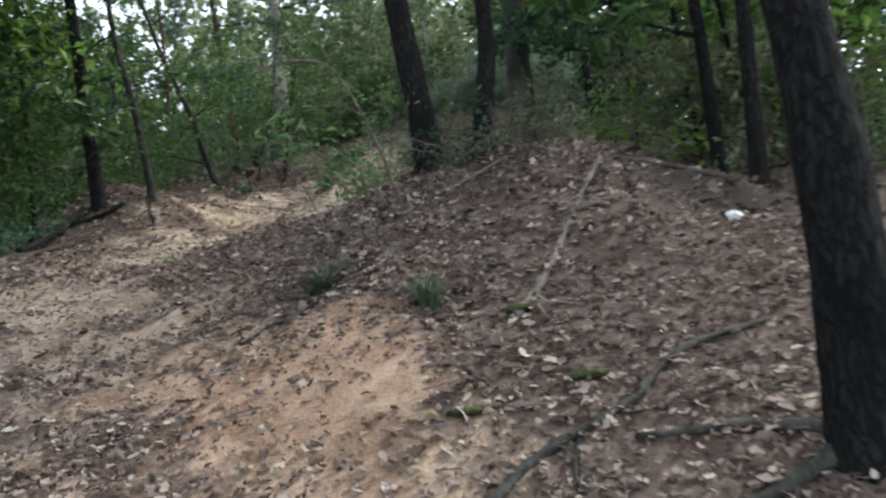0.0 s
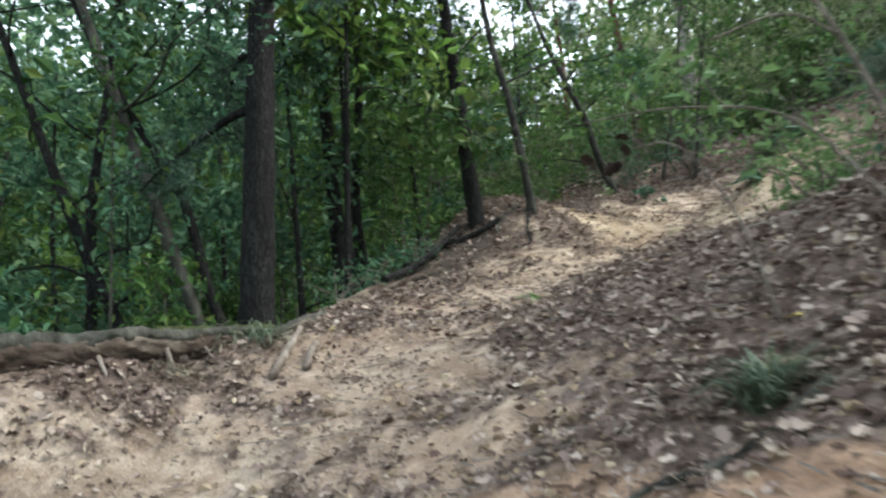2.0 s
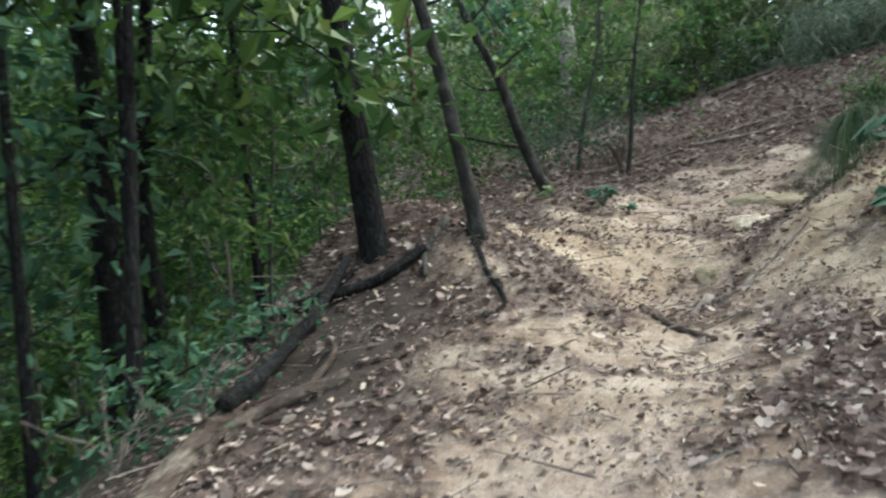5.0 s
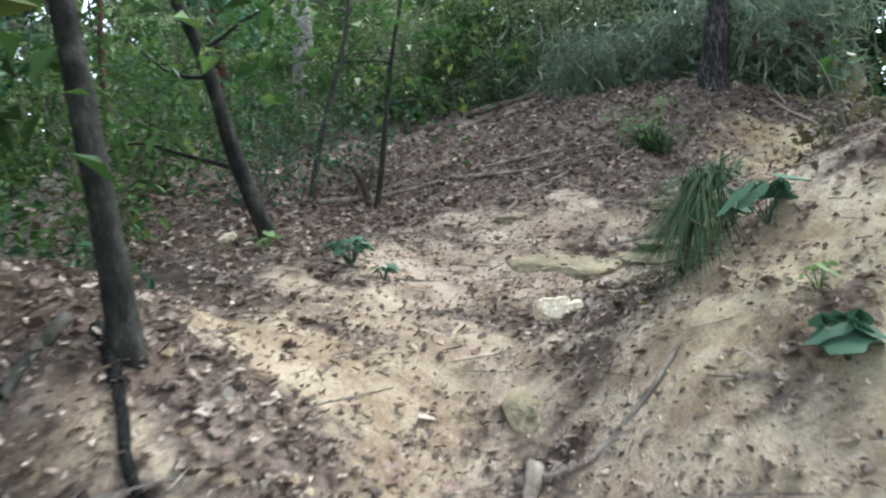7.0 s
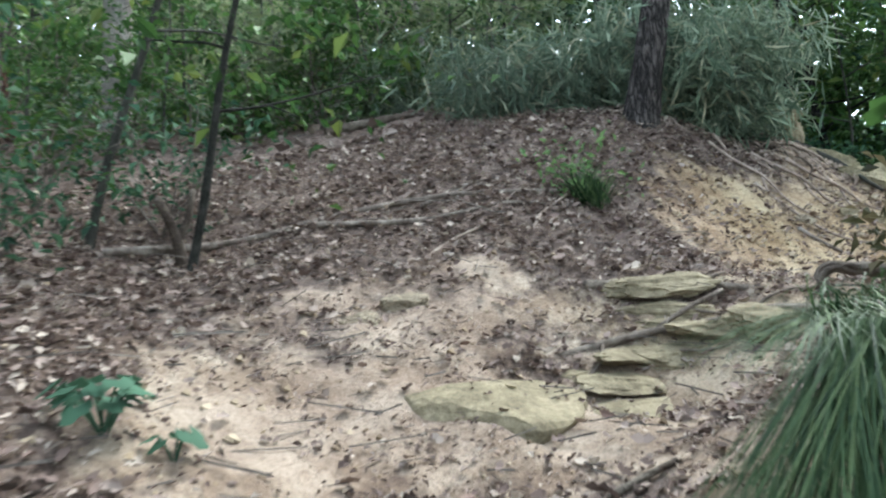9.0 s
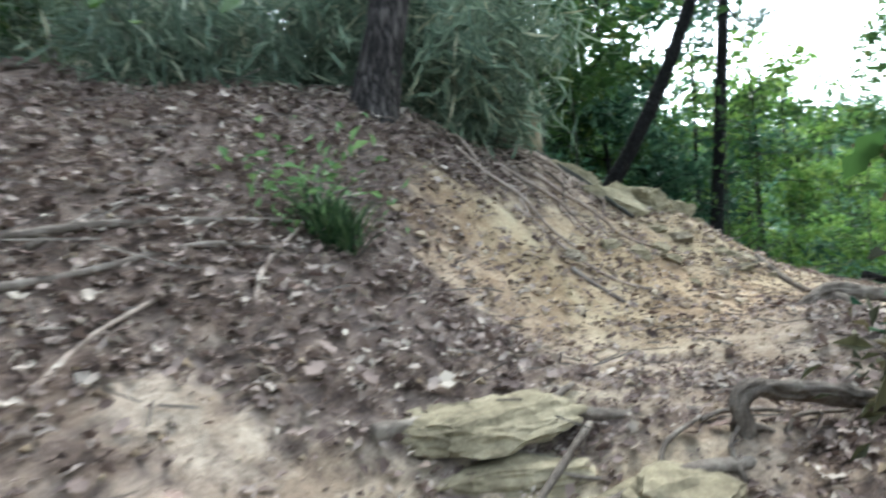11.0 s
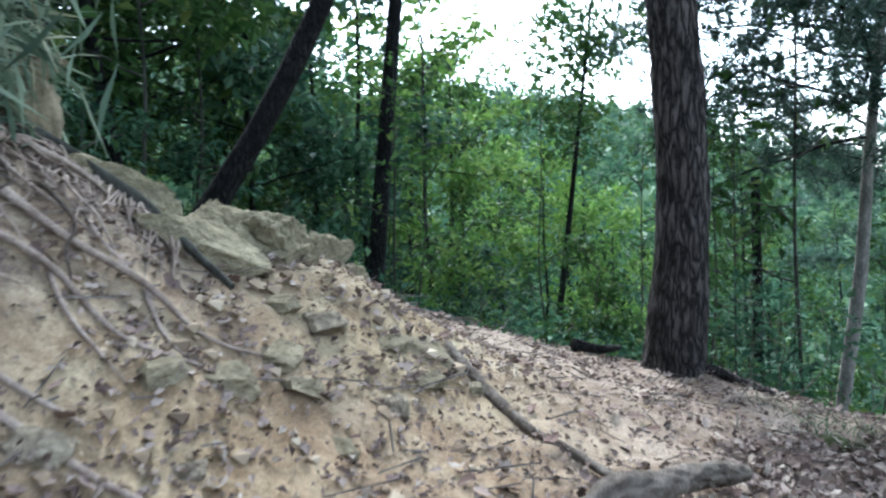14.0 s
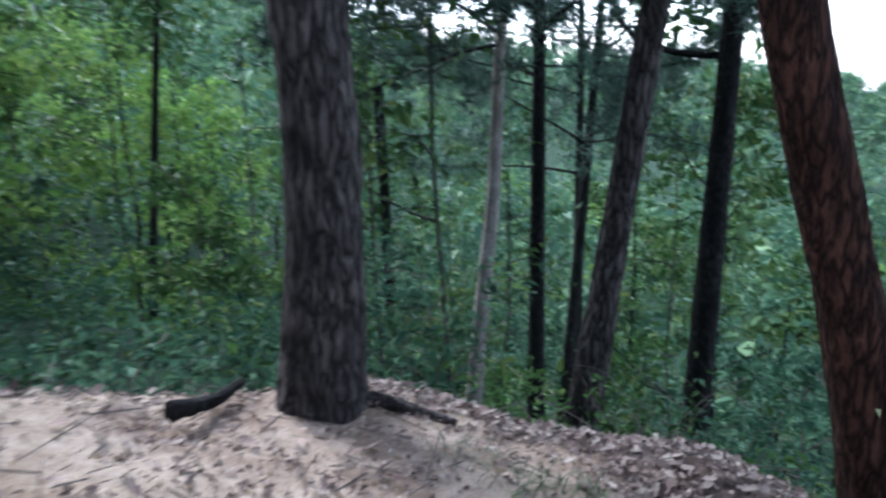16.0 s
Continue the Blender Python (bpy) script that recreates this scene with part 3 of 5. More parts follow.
litter("leaf_litter", 150000, -6.5, 8, 0.8, 19.5, 0.054, "thick carpet of dry curled brown leaves on the hillside")
litter("leaf_litter", 24000, -13, 15, 0, 30, 0.12, "sparse dry brown leaves under the far trees", False)


def crumbs(name, n, mat, label, category, size, wanted):
    """Small stones or clods strewn over the trail."""
    x, y = rng.uniform(-5.5, 7.4, n), rng.uniform(0.8, 18, n)
    ok = rng.random(n) < wanted(bareness(x, y))
    x, y = x[ok], y[ok]
    z = high_all(x, y)
    n = len(x)
    corner = unit(np.array([[1, 1, 1], [-1, -1, 1], [-1, 1, -1], [1, -1, -1], [0.2, 0, 1.5]], float))
    v = corner[None] * (size * (0.35 + rng.random((n, 1, 1)) ** 3 * 2.2)) * (0.6 + 0.8 * rng.random((n, 5, 1)))
    v[:, :, 2] *= 0.6
    v = (v + np.stack([x, y, z], 1)[:, None]).reshape(-1, 3)
    k = np.arange(n)[:, None] * 5
    f = np.stack([k + q for q in ([4, 0, 2], [4, 2, 1], [4, 1, 3], [4, 3, 0], [0, 3, 2], [1, 2, 3])], 1).reshape(-1, 3)
    return solid(name, (v, f), mat, (0, 0, 0), label, category, kind="stuff", smooth=False)


def scraps(name, n, label):
    """Torn bits of leaf and bark everywhere, on bare sand as well."""
    x, y = rng.uniform(-5.5, 7.4, n), rng.uniform(0.8, 19, n)
    patch = np.array([noise.noise((a * 2.1, b * 2.1, 23)) for a, b in zip(x, y)])
    ok = (near_line(TRAIL, x, y) < 3.6) & (beyond(EDGE_WEST, x, y) < 0.5) & (beyond(EDGE_EAST, x, y) < 0.6) & (rng.random(n) < 0.6 + 1.5 * patch) & (rng.random(n) > 0.6 * humus_shade(x, y))
    x, y = x[ok], y[ok]
    return solid(name, leaf_cloud(np.stack([x, y, high_all(x, y) + 0.012], 1), 0.032, 0.7, 0.55, 0.2), LITTER, (0, 0, 0), label, "leaf litter", kind="stuff", smooth=False)


scraps("leaf_scraps", 170000, "torn bits of dry leaf and bark over sand and soil")
crumbs("pebbles", 26000, CLOD, "small sandy clods and pebbles strewn on the trail", "pebbles", 0.014, lambda b: 0.15 + 0.85 * b)


def strewn(name, n, x0, x1, y0, y1, mat, label, category, size, leaf=False):
    """Torn leaves or clods that lie thick on one stretch of the bank."""
    x, y = rng.uniform(x0, x1, n), rng.uniform(y0, y1, n)
    ok = np.array([noise.noise((a * 2.7, b * 2.7, 41)) for a, b in zip(x, y)]) > -0.12
    x, y = x[ok], y[ok]
    c = np.stack([x, y, high_all(x, y) + (0.015 if leaf else 0.0)], 1)
    if leaf:
        return solid(name, dry_leaves(c, size), mat, (0, 0, 0), label, category, kind="stuff", smooth=False)
    n = len(c)
    corner = unit(np.array([[1, 0, -0.3], [-0.4, 1, -0.3], [-0.6, -0.8, -0.3], [0.5, 0.4, 0.8], [-0.7, 0.2, 0.7], [0.1, -0.8, 0.75]], float))
    v = corner[None] * (size * (0.3 + rng.random((n, 1, 1)) ** 4 * 2.2)) * (0.7 + 0.6 * rng.random((n, 6, 1)))
    v[:, :, 2] *= 0.7
    v = (v + c[:, None]).reshape(-1, 3)
    k = np.arange(n)[:, None] * 6
    f = np.stack([k + q for q in ([3, 4, 5], [0, 1, 3], [1, 4, 3], [1, 2, 4], [2, 5, 4], [2, 0, 5], [0, 3, 5])], 1).reshape(-1, 3)
    return solid(name, (v, f), mat, (0, 0, 0), label, category, kind="stuff", smooth=False)


strewn("bank_litter", 2000, 0.9, 5.0, 15.2, 17.0, LITTER, "torn brown leaves caught on the crumbling bank", "leaf litter", 0.05, True)
strewn("trail_litter", 3000, -2.6, 0.6, 2.3, 5.4, LITTER, "torn brown leaves strewn on the orange sand", "leaf litter", 0.045, True)
strewn("trail_clods", 2600, -3.4, 0.4, 2.3, 6.2, CLOD, "crumbled sandy clods on the trail", "rubble", 0.018)
strewn("bank_clods", 1100, 0.9, 5.6, 14.8, 16.4, CLOD, "crumbled sandstone lumps on the bare bank", "rubble", 0.024)


def chaff(name, n, label):
    """Thin dead twigs strewn among the leaves."""
    x, y = rng.uniform(-5.5, 7.4, n), rng.uniform(0.8, 19, n)
    z = high_all(x, y) + 0.02
    a = rng.random(n) * 6.28
    ln = (0.08 + 0.3 * rng.random(n) ** 2)[:, None]
    d = np.stack([np.cos(a), np.sin(a), rng.normal(size=n) * 0.15], 1)
    c = np.stack([x, y, z], 1)
    w = (0.002 + 0.003 * rng.random(n))[:, None]
    s = np.stack([-np.sin(a), np.cos(a), np.zeros(n)], 1) * w
    u = np.array([0, 0, 1.0]) * w * 1.6
    e = c + d * ln
    v = np.stack([c - s, c + s, c + u, e - s, e + s, e + u], 1).reshape(-1, 3)
    k = np.arange(n)[:, None] * 6
    f = np.stack([k + q for q in ([0, 1, 4], [0, 4, 3], [1, 2, 5], [1, 5, 4], [2, 0, 3], [2, 3, 5])], 1).reshape(-1, 3)
    return solid(name, (v, f), TWIG, (0, 0, 0), label, "twigs", kind="stuff", smooth=False)


chaff("fallen_twigs", 5000, "thin dry grey twigs scattered among the leaves")

# ---- trees ----
def limb_path(start, way, length, sag, bend=0.25, k=5):
    """A crooked branch that sets out one way and then rises (sag < 0) or hangs."""
    p, d = np.array(start, float), np.array(way, float)
    d /= np.linalg.norm(d)
    out = [p.copy()]
    for i in range(k):
        d = d + rng.normal(size=3) * bend + np.array([0, 0, -sag])
        d /= np.linalg.norm(d)
        p = p + d * length / k
        out.append(p.copy())
    return out


def trunk_curve(height, lean, bends):
    """Trunk centre line from below the ground: lean in metres a metre, bends as (height, dx, dy)."""
    zs = np.concatenate([[-0.25], np.linspace(0, height, 9)])
    pts = []
    for z in zs:
        dx = dy = 0.0
        for bz, bx, by in bends:
            k = math.exp(-((z - bz) / 0.9) ** 2)
            dx, dy = dx + bx * k, dy + by * k
        pts.append((lean[0] * z + dx, lean[1] * z + dy, z))
    return pts


def tree(name, at, label, height, dia, lean=(0, 0), bends=(), bark=BARK_DARK, leaf=GREEN, limbs=6, first=0.45, reach=1.8,
         leaves=1500, leaf_size=0.11, near=False, needles=False, category="tree", group="", top_scale=0.25, twig_leaves=0.45, clumps=1.0, boughs=()):
    ob = thing(name, (at[0], at[1], high(*at)), label, category, group)
    path = trunk_curve(height, lean, bends)
    part("trunk", tube(path, dia / 2, dia / 2 * top_scale, 42 if near else 8, 0.08 if near else 0.6, 0.05, 0.35, 0.13 if near else 0, 0.9), bark, ob)
    curve = spline(path, 0.1)
    tips = []
    for i in range(limbs + len(boughs)):
        u = first + (0.98 - first) * (i + 0.5 * rng.random()) / max(limbs, 1)
        c = curve[min(int(u * len(curve)), len(curve) - 1)]
        a = i * 2.4 + rng.random()
        ln = reach * (1.15 - 0.6 * (u - first) / (1 - first)) * (0.8 + 0.4 * rng.random())
        way = (math.cos(a), math.sin(a), 0.35 if not needles else 0.1)
        if i >= limbs:
            u, way, ln = boughs[i - limbs]
            c = curve[int(u * len(curve))]
        lp = limb_path(c, way, ln, -0.04 if i < limbs else 0.03, 0.22)
        lr = dia * 0.16 * (1.2 - u)
        pieces = [tube(lp, max(lr, 0.012), 0.005, 5, 0.3)]
        s = spline(lp, 0.12)
        for q in s[int(len(s) * 0.3)::3]:
            tw = limb_path(q, rng.normal(size=3) + (0, 0, 0.2), ln * 0.3, 0.0, 0.3, 2)
            pieces.append(tube(tw, 0.008, 0.003, 3, 0.5))
            tips += [np.array(t) for t in tw[1:]]
        tips += list(s[int(len(s) * 0.4):])
        part("branch", joined(pieces), bark if not needles else BARK_DARK, ob)
    tips += list(curve[int(len(curve) * 0.9):])
    tips = np.array(tips)
    if clumps < 1:
        tips = tips[rng.random(len(tips)) < clumps]
    if leaves and len(tips):
        if needles:
            k = rng.integers(0, len(tips), leaves)
            p = tips[k] + rng.normal(size=(leaves, 3)) * 0.09
            vf = tufts(p, unit(rng.normal(size=(leaves, 3)) + (0, 0, 0.5)), leaf_size, 0.008, 10)
        else:
            k = rng.integers(0, len(tips), leaves)
            vf = leaf_cloud(tips[k] + rng.normal(size=(leaves, 3)) * (twig_leaves, twig_leaves, twig_leaves * 0.6), leaf_size, 0.45, 0.5, droop=0.5)
        part("crown", vf, NEEDLE if needles else leaf, ob, smooth=False)
    return ob


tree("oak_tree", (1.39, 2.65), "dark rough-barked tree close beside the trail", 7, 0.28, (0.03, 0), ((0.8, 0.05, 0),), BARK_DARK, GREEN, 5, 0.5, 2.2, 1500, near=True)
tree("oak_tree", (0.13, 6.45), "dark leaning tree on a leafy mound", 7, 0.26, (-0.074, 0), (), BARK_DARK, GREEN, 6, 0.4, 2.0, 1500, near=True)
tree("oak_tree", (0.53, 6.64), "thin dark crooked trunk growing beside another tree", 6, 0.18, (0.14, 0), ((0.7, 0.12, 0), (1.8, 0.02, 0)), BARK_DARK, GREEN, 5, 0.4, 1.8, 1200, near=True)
tree("oak_tree", (1.45, 9.9), "thick grey trunk in the shade of the slope", 9, 0.40, (0.06, 0), (), BARK_GREY, GREEN_COOL, 6, 0.4, 2.5, 1800)
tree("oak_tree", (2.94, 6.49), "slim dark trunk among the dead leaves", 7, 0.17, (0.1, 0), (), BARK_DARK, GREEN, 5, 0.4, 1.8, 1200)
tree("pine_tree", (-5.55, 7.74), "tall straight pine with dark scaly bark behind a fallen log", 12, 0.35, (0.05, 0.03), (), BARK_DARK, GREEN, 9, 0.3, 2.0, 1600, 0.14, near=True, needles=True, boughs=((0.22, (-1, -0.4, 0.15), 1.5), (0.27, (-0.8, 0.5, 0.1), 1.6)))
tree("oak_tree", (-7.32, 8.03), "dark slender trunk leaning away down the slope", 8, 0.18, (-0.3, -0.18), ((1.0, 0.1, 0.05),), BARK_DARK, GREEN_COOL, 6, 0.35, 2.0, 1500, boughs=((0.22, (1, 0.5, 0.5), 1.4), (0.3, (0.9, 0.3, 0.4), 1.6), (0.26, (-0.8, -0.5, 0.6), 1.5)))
tree("oak_tree", (-6.34, 8.09), "pale grey leaning trunk beside the tall pine", 9, 0.17, (-0.28, -0.17), (), BARK_GREY, GREEN_COOL, 6, 0.35, 2.0, 1500)
tree("oak_tree", (-6.2, 8.2), "dark leaning trunk crossing a grey one", 8, 0.14, (-0.34, -0.2), ((2.0, 0.2, 0.1),), BARK_DARK, GREEN_COOL, 5, 0.4, 2.0, 1200)
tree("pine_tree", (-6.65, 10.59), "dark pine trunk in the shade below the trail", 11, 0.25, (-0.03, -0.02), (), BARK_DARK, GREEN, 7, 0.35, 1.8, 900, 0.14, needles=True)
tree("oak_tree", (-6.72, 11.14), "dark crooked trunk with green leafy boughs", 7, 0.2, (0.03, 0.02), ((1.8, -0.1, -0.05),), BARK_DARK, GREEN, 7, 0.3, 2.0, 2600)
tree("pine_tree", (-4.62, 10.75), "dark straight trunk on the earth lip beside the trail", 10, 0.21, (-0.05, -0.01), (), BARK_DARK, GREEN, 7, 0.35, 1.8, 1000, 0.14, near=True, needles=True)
tree("oak_tree", (-3.9, 10.8), "crooked dark trunk with roots running down the trail", 6, 0.12, (-0.1, 0.0), ((0.5, 0.06, 0), (1.0, -0.05, 0), (1.6, 0.06, 0.03), (2.4, -0.08, 0)), BARK_MOTTLED, GREEN, 6, 0.3, 1.6, 1500, near=True)
tree("oak_tree", (-3.56, 13.5), "thin crooked brown trunk leaning out of the leaves", 5.6, 0.13, (-0.3, 0.02), ((0.75, -0.1, 0), (1.3, 0.1, 0), (2.4, -0.05, 0)), BARK_MOTTLED, GREEN, 6, 0.4, 1.6, 900, 0.09, near=True, twig_leaves=0.2, boughs=((0.15, (-1, -0.1, 0.35), 1.2), (0.26, (-0.8, 0.5, 0.5), 1.1), (0.3, (0.7, 0.2, 0.6), 0.9)))
tree("sapling", (-2.79, 15.22), "thin dark sapling stem with a few leaves", 3.2, 0.07, (0.22, -0.05), ((0.7, 0.06, 0.03), (1.3, -0.07, 0), (2.0, 0.06, 0)), BARK_MOTTLED, GREEN, 5, 0.3, 0.9, 500, 0.09)
tree("sapling", (-3.37, 15.73), "slender grey sapling leaning over dead leaves", 4.5, 0.075, (0.27, -0.06), ((0.8, -0.07, 0.03), (1.6, 0.09, 0), (2.6, -0.06, 0)), BARK_GREY, GREEN, 6, 0.35, 1.1, 700, 0.09)
tree("pine_tree", (-3.54, 20.31), "pine with pale lichen-spotted bark up the slope", 10, 0.42, (0.04, 0), (), BARK_PALE, GREEN, 7, 0.4, 2.0, 900, 0.14, needles=True)
tree("pine_tree", (-4.71, 19.9), "pinkish barked thin pine up the slope", 10, 0.22, (-0.06, 0), (), BARK_RED, GREEN, 6, 0.4, 1.8, 800, 0.14, needles=True)
tree("pine_tree", (1.6, 16.77), "dark rough trunk on the crest among grey-green brush", 9, 0.33, (0.2, -0.1), (), BARK_PINE, GREEN, 7, 0.4, 2.0, 900, 0.14, near=True, needles=True)
tree("pine_tree", (10.09, 18.44), "dark straight trunk beyond the rocky bank", 12, 0.26, (0.04, -0.09), (), BARK_DARK, GREEN, 8, 0.45, 1.8, 900, 0.14, needles=True)
tree("oak_tree", (5.0, 17.35), "dark trunk leaning far over the rocky bank", 6.5, 0.19, (0.22, -0.5), ((1.2, 0.12, -0.1),), BARK_DARK, GREEN, 7, 0.35, 1.6, 2200, 0.12)
tree("oak_tree", (4.3, 17.8), "thick dark trunk behind the bank's crest", 7, 0.26, (0.05, -0.05), (), BARK_DARK, GREEN, 7, 0.3, 1.8, 2200, 0.12)
tree("oak_tree", (14.15, 16.82), "slim tree with sparse leaves against the sky", 7.6, 0.15, (0.05, -0.1), (), BARK_DARK, GREEN, 12, 0.55, 1.2, 2600, 0.14, twig_leaves=0.3)
tree("pine_tree", (6.95, 14.33), "big pine with thick furrowed bark at the trail's edge", 11, 0.42, (0.005, -0.005), ((2.0, 0.03, -0.07), (3.3, -0.03, 0.12), (4.6, 0, 0.14)), BARK_PINE, GREEN, 12, 0.38, 2.4, 3600, 0.15, near=True, needles=True, top_scale=0.45, boughs=((0.27, (0.3, -1, 0.15), 1.6), (0.32, (0.5, -1, 0.1), 1.9), (0.36, (0.0, -1, 0.2), 1.7), (0.3, (0.9, -0.6, 0.1), 1.8)))
tree("dead_tree", (11.92, 13.49), "broken-off thin dead trunk among the bushes", 3.7, 0.15, (0, 0.03), (), BARK_DARK, GREEN, 0, leaves=0, top_scale=0.8)
tree("pine_tree", (10.98, 12.7), "thin pale crooked pine below the trail", 10, 0.19, (0, -0.07), ((2.5, 0, -0.05),), BARK_PALE, GREEN, 16, 0.42, 2.9, 2100, 0.18, needles=True, boughs=((0.42, (-0.7, 1, 0.1), 2.6), (0.46, (-0.2, 1, 0.15), 2.8), (0.5, (-0.9, 0.4, 0.1), 2.4), (0.53, (-0.5, 1, 0.1), 3.0), (0.56, (0.4, 1, 0.05), 2.6), (0.6, (0.2, 1, 0.1), 3.0), (0.68, (-0.2, 1, 0.1), 3.2), (0.75, (0.3, 1, 0), 3.0)))
tree("pine_tree", (11.94, 11.67), "dark straight pine below the trail", 11, 0.24, (0, 0.01), (), BARK_DARK, GREEN, 18, 0.42, 3.2, 3600, 0.19, needles=True, boughs=((0.5, (-0.7, 1, 0.0), 3.4), (0.58, (-0.9, 0.8, 0.1), 3.6), (0.69, (-0.5, 1, 0.0), 4.0), (0.72, (0.1, 1, 0.1), 3.6), (0.78, (-0.6, 1, 0.1), 3.4)) + ((0.55, (-0.3, 1, 0.1), 3.6), (0.6, (0, 1, 0.15), 4.0), (0.66, (-0.4, 1, 0), 3.8), (0.63, (-1, 0.5, 0.1), 3.2)))
tree("pine_tree", (13.9, 10.4), "slim dark pine behind other trunks", 11, 0.2, (0, 0.02), (), BARK_DARK, GREEN, 16, 0.42, 2.9, 3200, 0.18, needles=True)
tree("pine_tree", (13.2, 10.9), "slim dark leaning pine behind other trunks", 11, 0.2, (0, -0.06), (), BARK_DARK, GREEN, 16, 0.42, 2.9, 1700, 0.17, needles=True)
tree("pine_tree", (8.97, 12.17), "grey pine trunk leaning aside below the trail", 10, 0.31, (0.005, -0.136), (), BARK_PINE, GREEN, 12, 0.5, 2.6, 2000, 0.14, near=True, needles=True)
tree("pine_tree", (10.0, 10.52), "dark upright pine below the trail's edge", 11, 0.32, (0, -0.02), (), BARK_DARK, GREEN, 16, 0.42, 2.9, 1700, 0.17, near=True, needles=True)
tree("pine_tree", (6.0, 11.7), "leaning pine with reddish flaking upper bark", 9, 0.33, (0.05, 0.26), ((1.0, 0, -0.05),), BARK_RED, GREEN, 7, 0.5, 2.0, 900, 0.14, near=True, needles=True)

tree("oak_tree", (-6.1, 10.0), "young oak with broad bright leaves below the trail", 5.2, 0.1, (0.04, -0.02), (), BARK_DARK, GREEN_LIME, 8, 0.5, 1.5, 1100, 0.17, twig_leaves=0.3)
tree("oak_tree", (-5.55, 9.2), "young oak leaning over the earth lip with broad leaves", 5.4, 0.1, (0.05, 0.03), (), BARK_DARK, GREEN, 10, 0.5, 1.9, 1700, 0.16, twig_leaves=0.3)
tree("oak_tree", (-6.0, 11.6), "leafy young tree beside the earth lip", 5, 0.1, (0, -0.02), (), BARK_DARK, GREEN, 9, 0.1, 1.5, 1800, 0.12, twig_leaves=0.3)
tree("oak_tree", (-6.3, 9.3), "dark leafy young tree below the lip", 5, 0.1, (0, -0.02), (), BARK_DARK, GREEN_COOL, 9, 0.1, 1.5, 1800, 0.12, twig_leaves=0.3)

# ---- woods: a few kinds of tree, repeated beyond the trail ----
def far_kind(name, label, height, dia, leaf, count, size, reach, first, limbs, needles=False, bark=BARK_DARK, spread=0.24):
    return tree(name, (0, 0), label, height, dia, (rng.normal() * 0.03, rng.normal() * 0.03), ((height * 0.4, 0.1, 0.05),), bark, leaf, limbs, first, reach, count, size, needles=needles, group="woods", twig_leaves=spread, clumps=1.0 if needles else 0.3)


WOODS = [
    far_kind("oak_tree", "leafy green oak in the woods", 8, 0.18, GREEN, 2400, 0.165, 2.4, 0.2, 10),
    far_kind("oak_tree", "slim leafy tree in the woods", 7, 0.12, GREEN_COOL, 1900, 0.16, 2.0, 0.15, 9),
    far_kind("oak_tree", "bright green young tree in the woods", 6, 0.1, GREEN_LIME, 1750, 0.16, 1.9, 0.1, 9),
    far_kind("pine_tree", "dark pine in the woods", 11, 0.22, GREEN, 1300, 0.17, 2.2, 0.4, 9, True),
    far_kind("oak_tree", "bare-stemmed tree in the woods", 9, 0.16, GREEN, 2200, 0.15, 2.2, 0.45, 8),
]
BUSHES = [
    far_kind("bush", "green leafy undergrowth bush", 1.7, 0.035, GREEN, 800, 0.12, 1.0, 0.08, 6, False, TWIG, 0.16),
    far_kind("bush", "cool green undergrowth bush", 2.3, 0.04, GREEN_COOL, 880, 0.13, 1.2, 0.1, 6, False, TWIG, 0.18),
    far_kind("bush", "sparse twiggy undergrowth bush", 2.6, 0.04, GREEN, 600, 0.1, 1.2, 0.15, 6, False, TWIG, 0.16),
]
# trees and bushes whose leaf colour carries the bright haze upslope
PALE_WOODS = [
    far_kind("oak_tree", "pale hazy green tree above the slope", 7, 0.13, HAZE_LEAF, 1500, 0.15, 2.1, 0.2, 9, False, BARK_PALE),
    far_kind("oak_tree", "thin twiggy tree with haze-paled leaves above the slope", 6, 0.1, HAZE_LEAF, 1000, 0.14, 1.8, 0.25, 9, False, BARK_GREY),
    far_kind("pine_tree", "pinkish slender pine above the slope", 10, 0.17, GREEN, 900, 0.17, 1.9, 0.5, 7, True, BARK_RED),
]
PALE_BUSHES = [far_kind("bush", "haze-paled twiggy bush above the slope", 1.9, 0.035, HAZE_LEAF, 620, 0.1, 1.1, 0.08, 7, False, TWIG, 0.16)]
POLES = [far_kind("sapling", "thin crooked sapling in the woods", 4.6, 0.045, GREEN, 260, 0.12, 0.9, 0.3, 6, False, BARK_GREY, 0.2)]
used = {}


def plant(kinds, x, y, which, scale, turn):
    src = kinds[which]
    m = Matrix.Translation((x, y, high(x, y) - 0.05)) @ Matrix.Rotation(turn, 4, "Z") @ Matrix.Scale(scale, 4)
    if src.name not in used:
        used[src.name] = True
        src.matrix_basis = m
        return src
    made = copy_thing(src, Matrix())
    made.matrix_basis = m
    return made


def scatter(kinds, n, x0, x1, y0, y1, ok, gap, weights, lo=0.75, hi=1.25, seed=1):
    r = np.random.default_rng(seed)
    placed = []
    for _ in range(n * 30):
        if len(placed) >= n:
            break
        x, y = r.uniform(x0, x1), r.uniform(y0, y1)
        if ok(x, y) and all((x - a) ** 2 + (y - b) ** 2 > gap * gap for a, b in placed):
            placed.append((x, y))
            plant(kinds, x, y, int(r.choice(len(kinds), p=weights)), r.uniform(lo, hi), r.uniform(0, 6.28))


def west(x, y):
    return float(beyond(EDGE_WEST, np.array(x), np.array(y)))


def east(x, y):
    return float(beyond(EDGE_EAST, np.array(x), np.array(y)))


